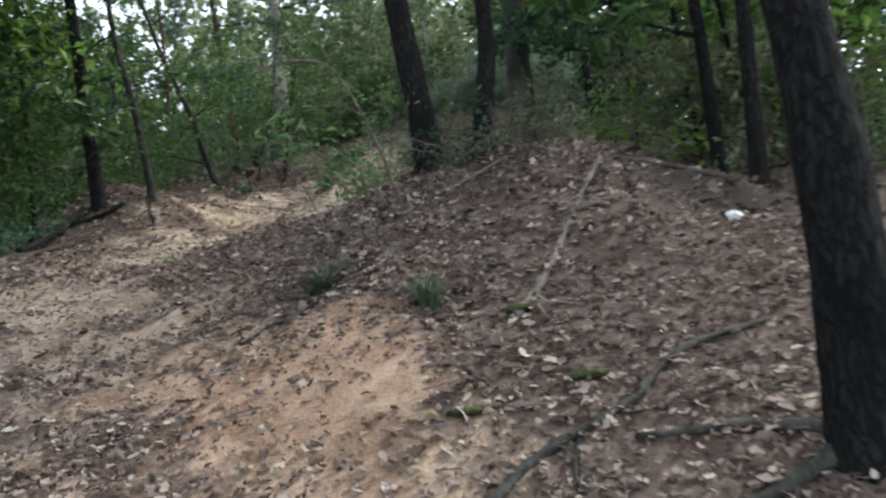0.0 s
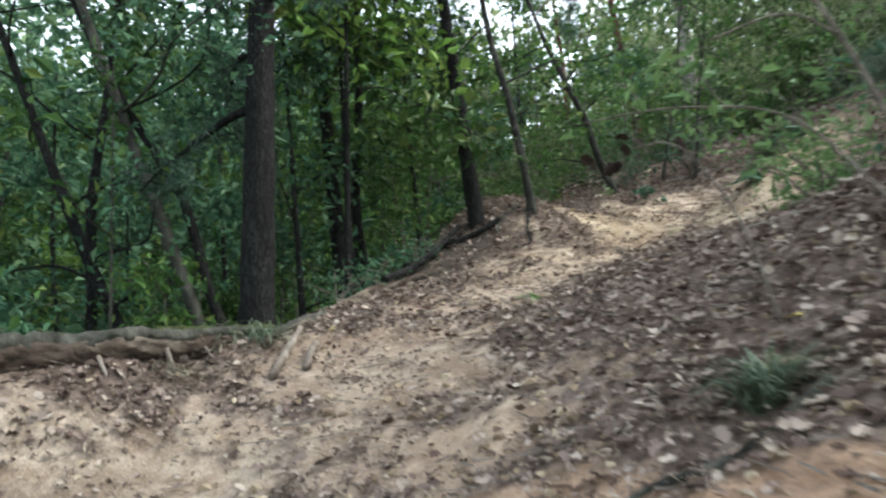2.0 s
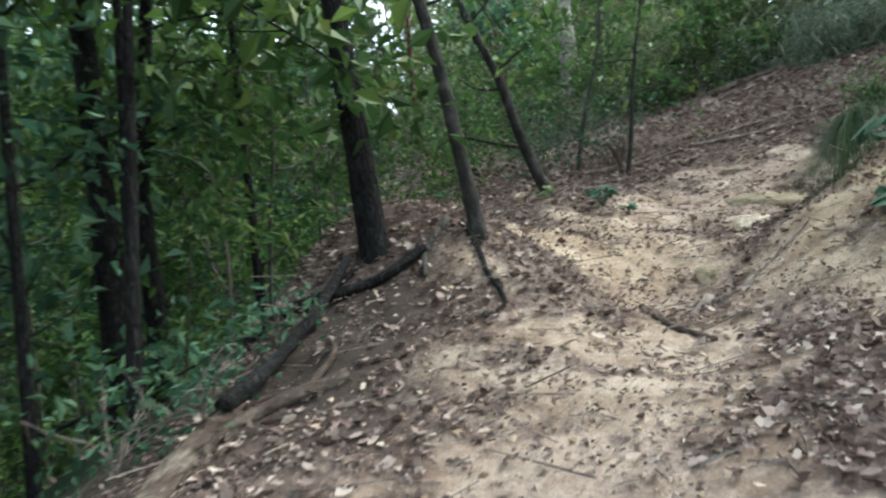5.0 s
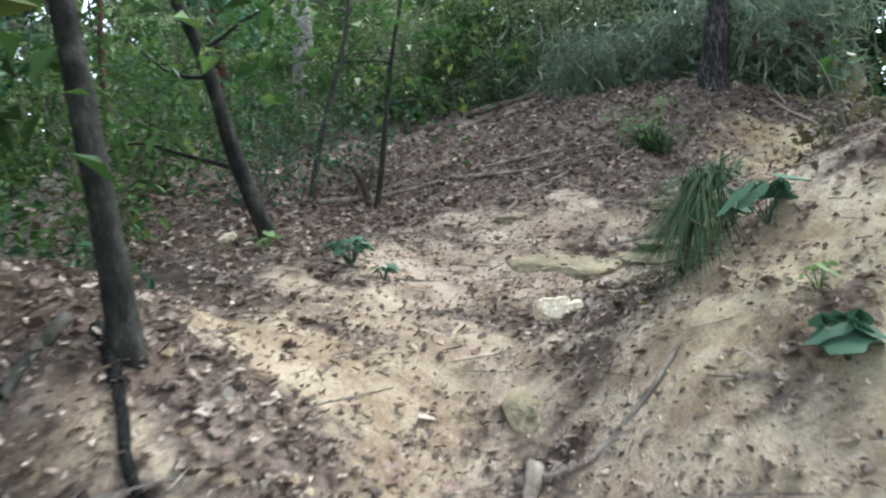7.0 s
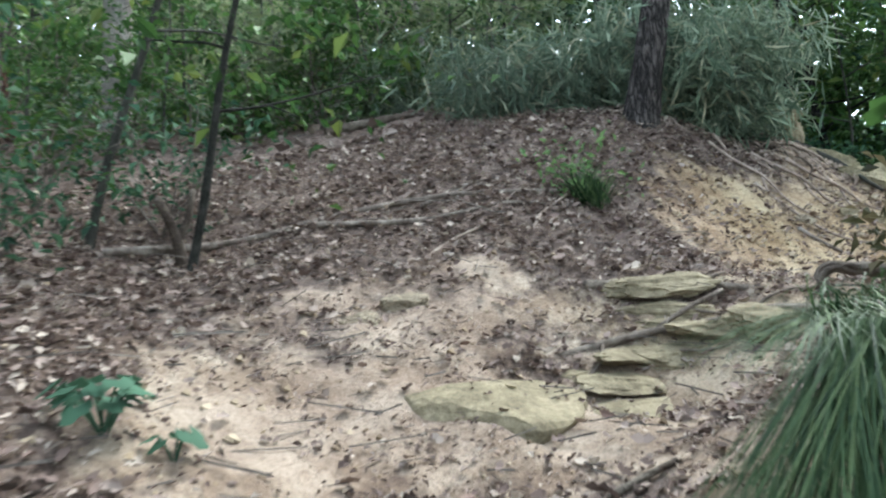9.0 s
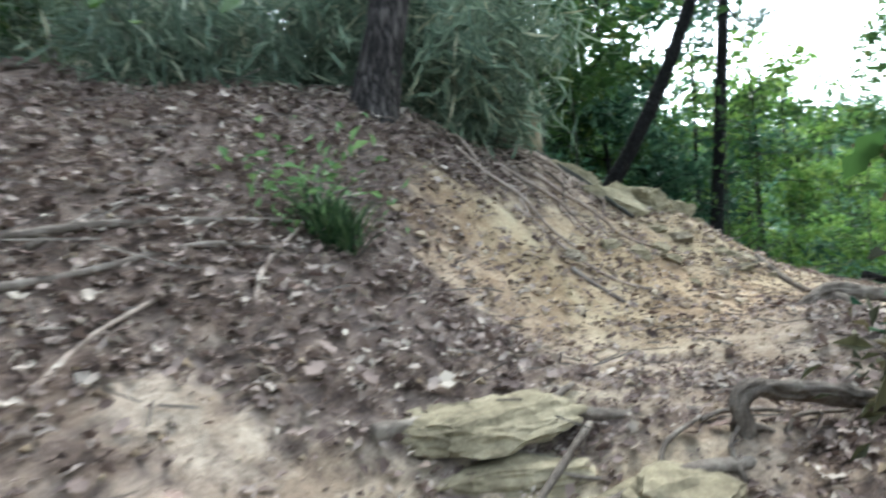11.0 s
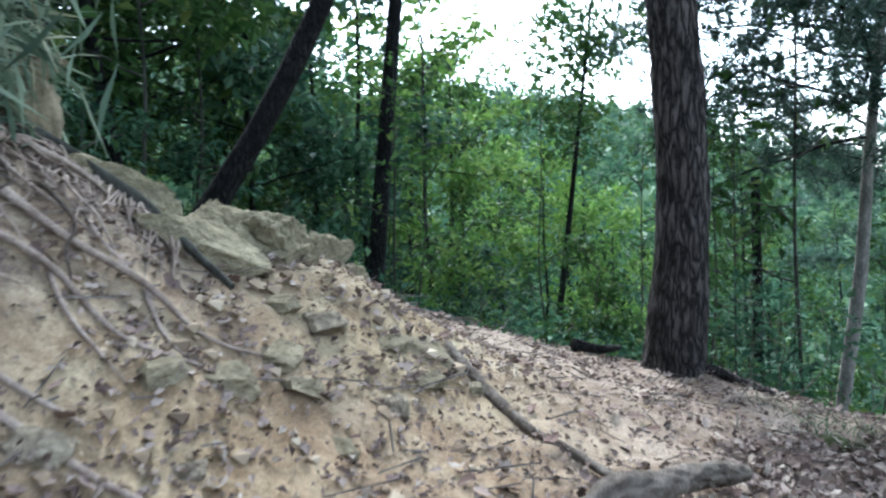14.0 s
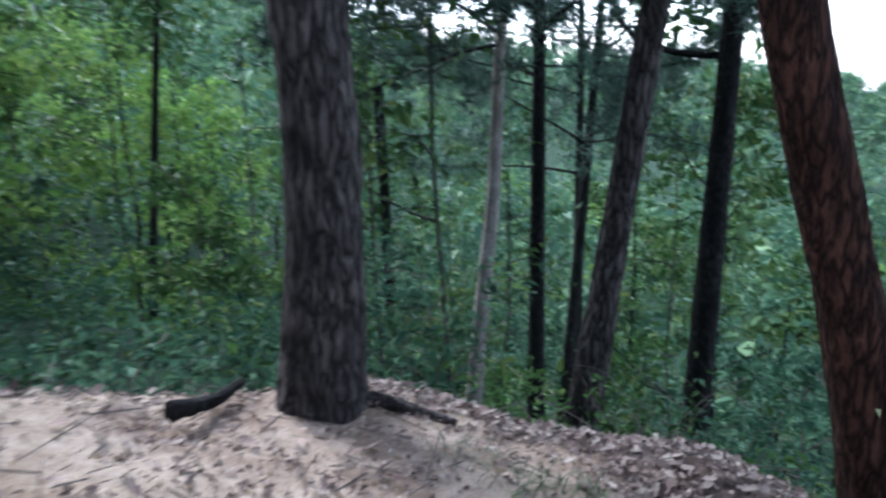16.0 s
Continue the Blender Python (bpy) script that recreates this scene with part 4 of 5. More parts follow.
scatter(WOODS, 52, -28, -5.5, 2, 38, lambda x, y: west(x, y) > 2.4, 1.7, (0.36, 0.34, 0.08, 0.05, 0.17), 0.85, 1.35, seed=3)
scatter(BUSHES, 50, -15, -4.5, 2, 26, lambda x, y: west(x, y) > 1.2, 0.9, (0.6, 0.1, 0.3), seed=4)
scatter(PALE_WOODS, 30, -11, 6, 21.0, 46, lambda x, y: east(x, y) < 4, 2.1, (0.5, 0.34, 0.16), 0.8, 1.2, seed=5)
scatter(BUSHES, 16, -9, 1.0, 18.8, 28, lambda x, y: east(x, y) < 2, 1.1, (0.6, 0.1, 0.3), seed=6)
scatter(PALE_BUSHES, 26, -2.6, 3.8, 19.0, 30, lambda x, y: east(x, y) < 2, 1.0, (1.0,), seed=16)
scatter(WOODS, 54, 8, 38, -12, 42, lambda x, y: east(x, y) > 4.5, 2.3, (0.22, 0.25, 0.38, 0.0, 0.15), 0.8, 1.25, seed=7)
scatter(WOODS, 14, 3.5, 15, 18, 30, lambda x, y: east(x, y) > 1.4 and y > 15.5 + 0.25 * x, 1.4, (0.5, 0.35, 0.0, 0.0, 0.15), 0.95, 1.35, seed=17)
scatter(BUSHES, 54, 5, 22, 0, 32, lambda x, y: east(x, y) > 2.4, 0.9, (0.4, 0.4, 0.2), seed=8)
scatter(WOODS, 13, 2.0, 16, 7.5, 14, lambda x, y: x > 0.2 * y + 0.6 and near_line(TRAIL, x, y) > 4.3 and east(x, y) < 1, 1.2, (0.2, 0.3, 0.35, 0.05, 0.1), 0.7, 1.0, seed=9)
scatter(PALE_BUSHES, 13, 1.6, 7, 7.5, 12, lambda x, y: x > 0.2 * y + 0.5 and near_line(TRAIL, x, y) > 3.4, 0.8, (1.0,), seed=10)

scatter(POLES, 34, -13, -5, 4, 24, lambda x, y: west(x, y) > 0.9, 0.7, (1.0,), 0.7, 1.3, seed=31)
scatter(POLES, 26, 6, 16, 8, 24, lambda x, y: east(x, y) > 1.8, 0.8, (1.0,), 0.7, 1.3, seed=32)
scatter(POLES, 14, -7, 3, 18.5, 24, lambda x, y: west(x, y) < 1, 0.8, (1.0,), 0.7, 1.2, seed=33)

for x, y, k, s, a in ((8.2, 20.6, 0, 1.1, 1), (9.8, 22.2, 0, 1.25, 2), (11.3, 21.0, 1, 1.2, 3), (12.6, 23, 0, 1.3, 4), (13.4, 21.2, 1, 1.1, 5), (7.2, 22.5, 0, 1.2, 0.5), (15.2, 22.5, 0, 1.1, 1.5),
                      (16.8, 20.6, 2, 1.15, 2.5), (18.9, 20.2, 2, 1.2, 3.5), (18.5, 18, 2, 1.0, 4.5), (20, 16.5, 2, 1.0, 5.5), (10.5, 25, 0, 1.4, 0), (14, 26, 0, 1.4, 2.2)):
    plant(WOODS, x, y, k, s, a)


def far_woods(n, x0, x1, y0, y1, nearest, label, ok=lambda x, y: True, tall=1.0, mat=HILL):
    """Crowns on the far slopes, each a loose heap of leaf sprays."""
    pts = []
    r = np.random.default_rng(21)
    while len(pts) < n:
        x, y = r.uniform(x0, x1), r.uniform(y0, y1)
        if math.hypot(x, y - 10) > nearest and ok(x, y):
            z = float(lay(x, y))
            h, w = r.uniform(6, 11) * tall, r.uniform(1.6, 3) * tall ** 0.5
            k = 90 if nearest > 60 else 130 if nearest > 28 else 340
            q = unit(r.normal(size=(k, 3))) * (0.55 + 0.45 * r.random((k, 1)))
            pts.append(q * (w, w, h * 0.48) + (x, y, z + h * 0.52))
    c = np.concatenate(pts)
    return solid("far_woods", leaf_cloud(c, 1.0 if nearest > 60 else 0.75 if nearest > 30 else 0.42, 0.35, 0.7), mat, (0, 0, 0), label, "woods", kind="stuff", smooth=False)


far_woods(800, -130, 170, -80, 150, 40, "dense green woods covering the far slopes")
far_woods(260, -44, -10, -6, 44, 21, "dense green woods down the western slope", lambda x, y: west(x, y) > 9, 1.9)
far_woods(420, 60, 215, -110, 70, 75, "dense green woods along the eastern ridge", lambda x, y: True, 0.55)
far_woods(190, -62, -22, 4, 62, 30, "dense green woods across the western valley", lambda x, y: west(x, y) > 16, 2.8)
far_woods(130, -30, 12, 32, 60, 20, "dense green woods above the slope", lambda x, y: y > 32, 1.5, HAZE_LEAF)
far_woods(150, 18, 60, -24, 60, 20, "dense green woods down the eastern slope", lambda x, y: east(x, y) > 13, 0.75)


def undergrowth(n, ok, x0, x1, y0, y1, label, leaf=GREEN):
    """Low weeds and seedlings on the shaded floor."""
    x, y = rng.uniform(x0, x1, n), rng.uniform(y0, y1, n)
    k = ok(x, y) & (np.array([noise.noise((a * 0.9, b * 0.9, 31)) for a, b in zip(x, y)]) > -0.1)
    x, y = x[k], y[k]
    z = lay(x, y) + rng.random(len(x)) ** 1.6 * 0.75
    return solid("undergrowth", leaf_cloud(np.stack([x, y, z], 1), 0.12, 0.5, 0.45), leaf, (0, 0, 0), label, "undergrowth", kind="stuff", smooth=False)


undergrowth(26000, lambda x, y: beyond(EDGE_WEST, x, y) > 0.9, -16, -4.5, 2, 24, "low green weeds on the shaded western slope")
undergrowth(26000, lambda x, y: beyond(EDGE_EAST, x, y) > 1.6, 3, 24, 2, 28, "low green weeds on the shaded eastern slope", GREEN)
undergrowth(9000, lambda x, y: beyond(EDGE_EAST, x, y) > 0.7, 6.5, 13, 13.5, 20, "low green weeds below the end of the trail", GREEN_COOL)
undergrowth(14000, lambda x, y: (y > 19.5 + 0.1 * np.abs(x)) & (beyond(EDGE_EAST, x, y) < 2), -9, 4, 19, 29, "low grey-green weeds above the leafy slope", STRAW_GREEN)

# ---- dead wood, roots and stones ----
def along(points, lift=0.02):
    """Plan points laid on the ground; a third number lifts one."""
    return [(p[0], p[1], high(p[0], p[1]) + lift + (p[2] if len(p) > 2 else 0)) for p in points]


def lying_branch(name, points, r0, r1, mat, label, forks=(), category="branch", lift=None, seg=9, lump=0.12):
    base = along(points, r0 * 0.6 if lift is None else lift)
    o = np.array(base[0])
    ob = thing(name, base[0], label, category)
    part("stem", tube(np.array(base) - o, r0, r1, 14 if r0 > 0.024 else seg, 0.04, lump, 0, 0.5 if r0 > 0.024 else 0.0), mat, ob)
    for f in forks:
        part("side_branch", tube(np.array(along(f, r0 * 0.6)) - o, r0 * 0.6, r1 * 0.5, 6, 0.06, lump), mat, ob)
    return ob


def stone(name, at, size, mat, label, seed, sink=0.3, turn=0.0, tilt=(0, 0), rough=0.22, flat=0.0, z=None, cuts=4):
    ob = solid(name, rock(size, rough, flat, seed, cuts), mat, (at[0], at[1], (high(*at) if z is None else z) + size[2] * (1 - 2 * sink)), label, "rock", smooth=False)
    ob.rotation_euler = (tilt[0], tilt[1], turn)
    return ob


def fallen_log():
    pts = np.array([(-4.46, 4.3, 2.36), (-4.42, 5.0, 2.44), (-4.37, 5.9, 2.51), (-4.42, 6.8, 2.58), (-4.6, 7.6, 2.76), (-4.78, 8.35, 3.02), (-4.8, 9.0, 3.22)])
    o = pts[2].copy()
    ob = thing("fallen_log", o, "mossy rotting log lying along the trail's edge", "log")
    part("log_body", tube(pts - o, 0.085, 0.05, 26, 0.03, 0.25, 0, 0.7), ROT_WOOD, ob)
    c = spline(pts, 0.05)
    for u, ln in ((0.2, 0.16), (0.3, 0.22), (0.36, 0.12), (0.42, 0.2), (0.5, 0.12), (0.62, 0.14)):
        q = c[int(u * len(c))] - o
        part("branch_stub", tube([q, q + (0.07, -0.02, -0.03), q + (0.12 + 0.3 * ln, -0.03, -ln)], 0.02, 0.009, 7, 0.03, 0.2), DEAD_WOOD, ob)
    top = pts + (0.01, 0, 0.05)
    part("bark_strip", tube(top[0:5] - o, 0.07, 0.03, 16, 0.03, 0.5, 0, 0.9), BARK_GREY, ob, "pale greenish peeling bark")
    part("bark_strip", tube((pts + (0.04, -0.01, -0.02))[2:7] - o, 0.055, 0.02, 12, 0.04, 0.4, 0, 0.5), ROT_WOOD, ob, "dark red-brown rotten wood")
    part("moss_crust", tube((pts + (-0.01, 0, 0.075))[1:4] - o, 0.04, 0.02, 12, 0.03, 0.6, 0, 0.9), MOSS, ob, "thin grey-green moss on the log")
    return ob


fallen_log()
lying_branch("stick", [(-3.72, 6.0), (-3.86, 6.3), (-4.1, 6.72)], 0.03, 0.02, DEAD_WOOD, "short grey broken stick lying beside the log", lift=0.05)
lying_branch("stick", [(-3.62, 6.2), (-3.72, 6.38), (-3.86, 6.6)], 0.026, 0.02, DEAD_WOOD, "stubby grey stick end lying on the soil", lift=0.03)
lying_branch("stick", [(-4.05, 6.3), (-4.15, 6.45), (-4.2, 6.62)], 0.035, 0.02, ROT_WOOD, "short dark rotten stick lying beside the log")
lying_branch("dead_branch", [(-5.3, 10.0), (-4.95, 10.15), (-4.5, 10.3), (-4.2, 10.55)], 0.05, 0.03, BARK_DARK, "dark fallen branch along the top of the earth lip", [[(-4.9, 10.2), (-4.7, 10.5), (-4.75, 10.75)]], lift=0.06)
lying_branch("dead_branch", [(-4.8, 8.85), (-4.78, 9.4), (-4.74, 9.9), (-4.72, 10.45, 0.05)], 0.045, 0.03, BARK_DARK, "dark broken branch end leading up the edge", lift=0.08)
lying_branch("stick", [(-4.3, 9.2), (-4.6, 9.0), (-4.95, 8.6)], 0.04, 0.025, ROT_WOOD, "dark rotten branch on the earth lip", [[(-4.5, 9.1), (-4.45, 9.4), (-4.6, 9.7)]])

lying_branch("dead_branch", [(0.42, 4.12), (0.58, 4.35), (0.75, 4.6), (1.05, 5.1), (1.34, 5.44, 0.12)], 0.026, 0.014, DEAD_WOOD, "long grey dead branch lying on the leaves", [[(0.55, 4.25), (0.55, 4.1), (0.57, 3.98)], [(1.0, 5.0), (1.25, 5.05), (1.5, 5.0)]])
lying_branch("dead_branch", [(0.05, 2.75), (0.3, 3.0), (0.74, 3.25), (1.1, 3.55), (1.6, 3.75)], 0.026, 0.014, BARK_GREY, "mossy thin branch lying among leaves", [[(0.5, 3.1), (0.42, 2.9), (0.45, 2.7)]])
lying_branch("tree_root", [(1.3, 2.65), (1.0, 2.55), (0.75, 2.5), (0.45, 2.3)], 0.036, 0.012, BARK_GREY, "mossy root running from the dark tree", category="root")
lying_branch("tree_root", [(1.35, 2.75), (1.1, 2.95), (0.9, 3.0), (0.7, 3.05)], 0.03, 0.01, BARK_GREY, "gnarled root running from the dark tree", category="root")
lying_branch("tree_root", [(-0.55, 5.0), (-0.8, 4.75), (-1.05, 4.7), (-1.2, 4.55)], 0.022, 0.01, BARK_GREY, "thin dark root crossing the leafy mound", category="root")
lying_branch("dead_branch", [(1.9, 8.9), (2.6, 9.2), (3.5, 9.3)], 0.08, 0.055, ROT_WOOD, "dark fallen log in the shade")
lying_branch("dead_branch", [(1.2, 7.4), (1.9, 7.7), (2.6, 7.75)], 0.055, 0.035, ROT_WOOD, "dark rotten branch in the shade")
lying_branch("dead_branch", [(1.6, 5.9), (2.0, 6.1), (2.6, 6.1)], 0.03, 0.02, ROT_WOOD, "dark fallen branch on brown leaves")
lying_branch("dead_branch", [(0.75, 5.9), (0.3, 5.7), (-0.1, 5.75), (-0.3, 5.9)], 0.014, 0.008, TWIG, "thin curved twig lying on the mound")


def arched_branch():
    o = np.array((-0.15, 5.75, high(-0.15, 5.75)))
    ob = thing("arching_branch", o, "thin bare branch arching over the leafy mound", "branch")
    part("stem", tube([(0, 0, -0.05), (-0.12, -0.2, 0.45), (-0.28, -0.42, 0.85), (-0.42, -0.6, 1.0), (-0.7, -0.75, 0.98), (-1.0, -0.85, 0.85)], 0.014, 0.004, 7, 0.06), TWIG, ob)
    part("side_branch", tube([(-0.2, -0.32, 0.66), (-0.35, -0.5, 0.72), (-0.6, -0.6, 0.66)], 0.006, 0.003, 5, 0.06), TWIG, ob)
    part("side_branch", tube([(-0.5, -0.65, 1.0), (-0.8, -0.6, 1.1), (-1.1, -0.7, 1.0), (-1.3, -0.8, 0.75)], 0.006, 0.002, 5, 0.06), TWIG, ob)


arched_branch()


def withered_twig(at, tip, label, n=7, size=0.1):
    """A bent twig with withered brown leaves hanging from its end."""
    o = np.array((*at, high(*at)))
    t = np.array(tip) - o
    ob = thing("withered_twig", o, label, "twig")
    pts = [(0, 0, -0.05), t * (0.25, 0.25, 0.6), t * (0.65, 0.65, 1.0), t]
    part("stem", tube(pts, 0.008, 0.003, 6, 0.05), TWIG, ob)
    for i in range(n):
        c = t + rng.normal(size=3) * (0.09, 0.09, 0.07)
        v, f = dry_leaves(np.array([c]), size)
        v = c + (v - c) @ np.array(Euler((1.2, rng.random() * 3, rng.random() * 6)).to_matrix())
        part("withered_leaf", (v, f), WITHERED, ob, smooth=False)
    return ob


withered_twig((-0.7, 5.5), (-1.08, 5.21, 2.88), "thin twig with withered dark brown leaves hanging beside the trail", 10, 0.065)


def overhanging_spray():
    """A long bent twig whose green leaves hang over the trail."""
    o = np.array((-0.2, 5.75, high(-0.2, 5.75)))
    tip = np.array((-1.35, 5.45, 3.12)) - o
    ob = thing("overhanging_twig", o, "long thin twig with pale green leaves over the trail", "twig")
    bow = [np.array((0, 0, -0.05)), tip * (0.3, 0.3, 0.75), tip * (0.65, 0.65, 0.98), tip]
    part("stem", tube(bow, 0.009, 0.003, 6, 0.05), TWIG, ob)
    for k in (0.4, 0.6, 0.8):
        q = spline(bow, 0.05)
        c = q[int(k * len(q))]
        e = c + np.array((-0.15, -0.1 + 0.25 * k, 0.2))
        part("side_branch", tube([c, (c + e) / 2 + (0, 0, 0.05), e], 0.004, 0.002, 5, 0.05), TWIG, ob)
        p = c + (e - c) * rng.random((24, 1)) + rng.normal(size=(24, 3)) * (0.12, 0.12, 0.08)
        part("foliage", leaf_cloud(p, 0.075, 0.4, 0.45, droop=0.4), LIGHT_LEAF, ob, smooth=False)


overhanging_spray()
withered_twig((-0.2, 11.9), (-0.55, 11.87, 5.4), "thin twig with a few withered red-brown leaves", 7, 0.075)

# the pole, sticks and stones on the middle slope
lying_branch("fallen_pole", [(-3.3, 15.62), (-2.5, 15.6), (-1.6, 15.75), (-0.8, 15.75), (0.0, 15.6)], 0.03, 0.016, DEAD_WOOD, "long thin fallen pole lying across the leafy slope", [[(-1.1, 15.72), (-0.7, 15.9), (-0.35, 15.95)]])
lying_branch("dead_branch", [(-1.92, 15.55), (-1.2, 15.45), (-0.5, 15.5), (-0.15, 15.4)], 0.024, 0.012, DEAD_WOOD, "grey dead branch lying on brown leaves")
lying_branch("dead_branch", [(-0.48, 15.1), (-0.3, 15.3), (0.05, 15.55)], 0.013, 0.008, PALE_ROOT, "thin pale stick lying on the slope")
lying_branch("dead_branch", [(-1.35, 14.9), (-1.1, 15.1), (-0.8, 15.2)], 0.015, 0.008, PALE_ROOT, "thin pale stick on the leaves")
lying_branch("dead_branch", [(-2.41, 11.05), (-2.46, 10.9), (-2.56, 10.62)], 0.04, 0.022, DEAD_WOOD, "grey weathered branch end on the trail")
lying_branch("dead_branch", [(-2.4, 10.95), (-2.2, 10.9), (-1.9, 10.98), (-1.7, 11.1)], 0.016, 0.009, DEAD_WOOD, "thin grey stick on the sandy bank")
lying_branch("dead_branch", [(-2.85, 10.69), (-2.7, 10.35), (-2.5, 10.0)], 0.026, 0.018, ROT_WOOD, "dark stick lying on leaves in the trail")
lying_branch("dead_branch", [(-1.78, 12.5), (-1.5, 12.6), (-1.2, 12.6)], 0.018, 0.012, ROT_WOOD, "dark stick beside the pale rock")
lying_branch("dead_branch", [(-0.55, 11.95), (-0.75, 11.75), (-0.85, 11.45)], 0.02, 0.013, PALE_ROOT, "pale stick lying on the sandy bank")
lying_branch("tree_root", [(-4.0, 10.9), (-3.85, 10.6), (-3.75, 10.3), (-3.62, 10.05), (-3.7, 9.8)], 0.026, 0.01, BARK_DARK, "dark root snaking down the bare bank", category="root")
lying_branch("tree_root", [(-4.1, 10.9), (-4.2, 10.6), (-4.15, 10.3)], 0.03, 0.012, BARK_GREY, "dark root on the earth lip", category="root")


def forked_stump():
    o = np.array((-2.85, 15.4, high(-2.85, 15.4)))
    ob = thing("forked_stump", o, "short forked dead stump among the leaves", "stump")
    part("stem", tube([(0.05, 0, -0.1), (0, 0, 0.2), (-0.1, 0, 0.45)], 0.045, 0.03, 9, 0.05, 0.15), ROT_WOOD, ob)
    part("fork", tube([(0, 0, 0.15), (0.08, 0, 0.3), (0.12, 0.02, 0.5)], 0.03, 0.02, 7, 0.05, 0.15), ROT_WOOD, ob)


forked_stump()
stone("pale_rock", (-1.88, 12.5), (0.095, 0.075, 0.065), PALE_STONE, "cream-coloured rounded rock on the sandy trail", 3, 0.2, rough=0.2, flat=0.3, cuts=5)
stone("pale_rock", (-1.76, 12.44), (0.06, 0.055, 0.05), PALE_STONE, "small cream-coloured rock against a larger one", 5, 0.2, rough=0.2, flat=0.3)
stone("sandstone_slab", (-1.45, 13.52), (0.38, 0.28, 0.12), LOAM_STONE, "flat worn sandstone slab bedded in the trail", 8, 0.86, 0.3, (0.36, -0.05), 0.1, 0.25)
stone("sandstone_slab", (-2.3, 11.45), (0.2, 0.26, 0.1), LOAM_STONE, "flat mossy sandstone bedded in the trail", 12, 0.9, 0.2, (0.3, 0), 0.16)
for i, (x, y, sx, sy, sz, t) in enumerate(((-0.6, 13.75, 0.34, 0.14, 0.06, 0.3), (-0.8, 13.55, 0.36, 0.12, 0.05, 0.2), (-0.5, 13.95, 0.3, 0.12, 0.05, 0.45), (-0.95, 13.8, 0.2, 0.1, 0.04, 0.1))):
    stone("sandstone_ledge", (x, y), (sx, sy, sz), LOAM_STONE, "thin split sandstone layer sticking from the slope", 20 + i, 0.68, t, (0.3, 0.05), 0.35)
stone("white_stone", (2.09, 5.08), (0.05, 0.04, 0.05), WHITE_STONE, "small bright white stone on the shaded slope", 31, 0.1)
stone("pale_rock", (0.35, 18.9), (0.13, 0.09, 0.07), PALE_STONE, "pale rock at the top of the leafy slope", 32, 0.15)
stone("pale_rock", (-3.81, 16.5), (0.06, 0.05, 0.04), PALE_STONE, "small pale stone among leaves", 33, 0.2)
stone("pale_rock", (-3.94, 13.62), (0.07, 0.05, 0.04), PALE_STONE, "small pale stone in dark leaves", 34, 0.2)
stone("grey_rock", (-1.63, 14.5), (0.2, 0.14, 0.1), GREY_STONE, "flat greenish grey stone in the slope", 36, 0.98, 0.2, (0.3, 0))
stone("grey_rock", (-1.9, 14.3), (0.13, 0.1, 0.07), GREY_STONE, "small greenish grey stone in the slope", 37, 0.8, 0.5, (0.3, 0))
lying_branch("dead_branch", [(-1.3, 18.4), (-0.6, 18.5), (0.2, 18.75)], 0.05, 0.035, ROT_WOOD, "dark fallen log at the top of the slope", [[(0.1, 18.7), (0.5, 18.9), (0.8, 19.2, 0.15)]])

# the bend: ledge, roots and bank
for i, (x, y, sx, sy, sz, t, dz) in enumerate(((-0.1, 14.26, 0.34, 0.14, 0.06, -0.36, 0.0), (-0.12, 14.15, 0.33, 0.12, 0.055, -0.33, -0.05), (-0.16, 14.05, 0.32, 0.11, 0.055, -0.4, -0.09), (-0.2, 13.95, 0.26, 0.1, 0.05, -0.36, -0.12), (0.12, 13.86, 0.34, 0.14, 0.07, -0.1, -0.1), (0.3, 13.7, 0.26, 0.16, 0.09, 0.2, -0.1), (-0.35, 13.9, 0.24, 0.12, 0.06, -0.4, -0.08))):
    stone("sandstone_ledge", (x, y), (sx, sy, sz), LOAM_STONE, "split sandstone layer under weathered roots", 41 + i, 0.5, t, (0.3, 0.06), 0.45, 0.16, high(x, y) + dz + 0.03)
lying_branch("tree_root", [(-0.5, 14.42), (-0.25, 14.38, 0.02), (0.05, 14.26, 0.04), (0.35, 14.12, 0.02), (0.62, 13.98, -0.03)], 0.034, 0.022, ROOT_WOOD, "thick weathered root lying over the ledge", [[(0.05, 14.26, 0.03), (0.2, 14.25, 0.03), (0.42, 14.28, -0.01)]], "root", 0.0, lump=0.3)
lying_branch("tree_root", [(-0.95, 13.96, -0.02), (-0.65, 14.0, 0.01), (-0.3, 13.98, 0.03), (-0.02, 13.86, 0.03), (0.3, 13.72, 0.03), (0.6, 13.6, -0.03)], 0.024, 0.028, ROOT_WOOD, "long gnarled root along the foot of the ledge", [[(-0.3, 13.98, 0.03), (-0.05, 14.02, 0.05), (0.25, 14.1, 0.03)], [(-0.65, 14.0, 0.0), (-0.75, 13.86, 0.0), (-0.9, 13.75, 0.0)]], "root", 0.0, lump=0.3)
for i, (x, y, a, ln) in enumerate(((-0.5, 13.9, -0.4, 0.5), (0.2, 13.8, 0.2, 0.5), (0.6, 13.85, -0.5, 0.4), (-0.2, 14.15, -0.6, 0.4), (0.75, 13.6, -0.2, 0.45), (0.4, 13.6, 0.6, 0.35))):
    lying_branch("tree_root", [(x, y), (x + ln * 0.3 * math.cos(a), y + ln * 0.3 * math.sin(a) + 0.03, 0.02), (x + ln * 0.7 * math.cos(a), y + ln * 0.7 * math.sin(a) - 0.03, 0.02), (x + ln * math.cos(a), y + ln * math.sin(a), -0.01)], 0.012, 0.006, ROOT_WOOD, "thin weathered rootlet on the ledge", category="root")


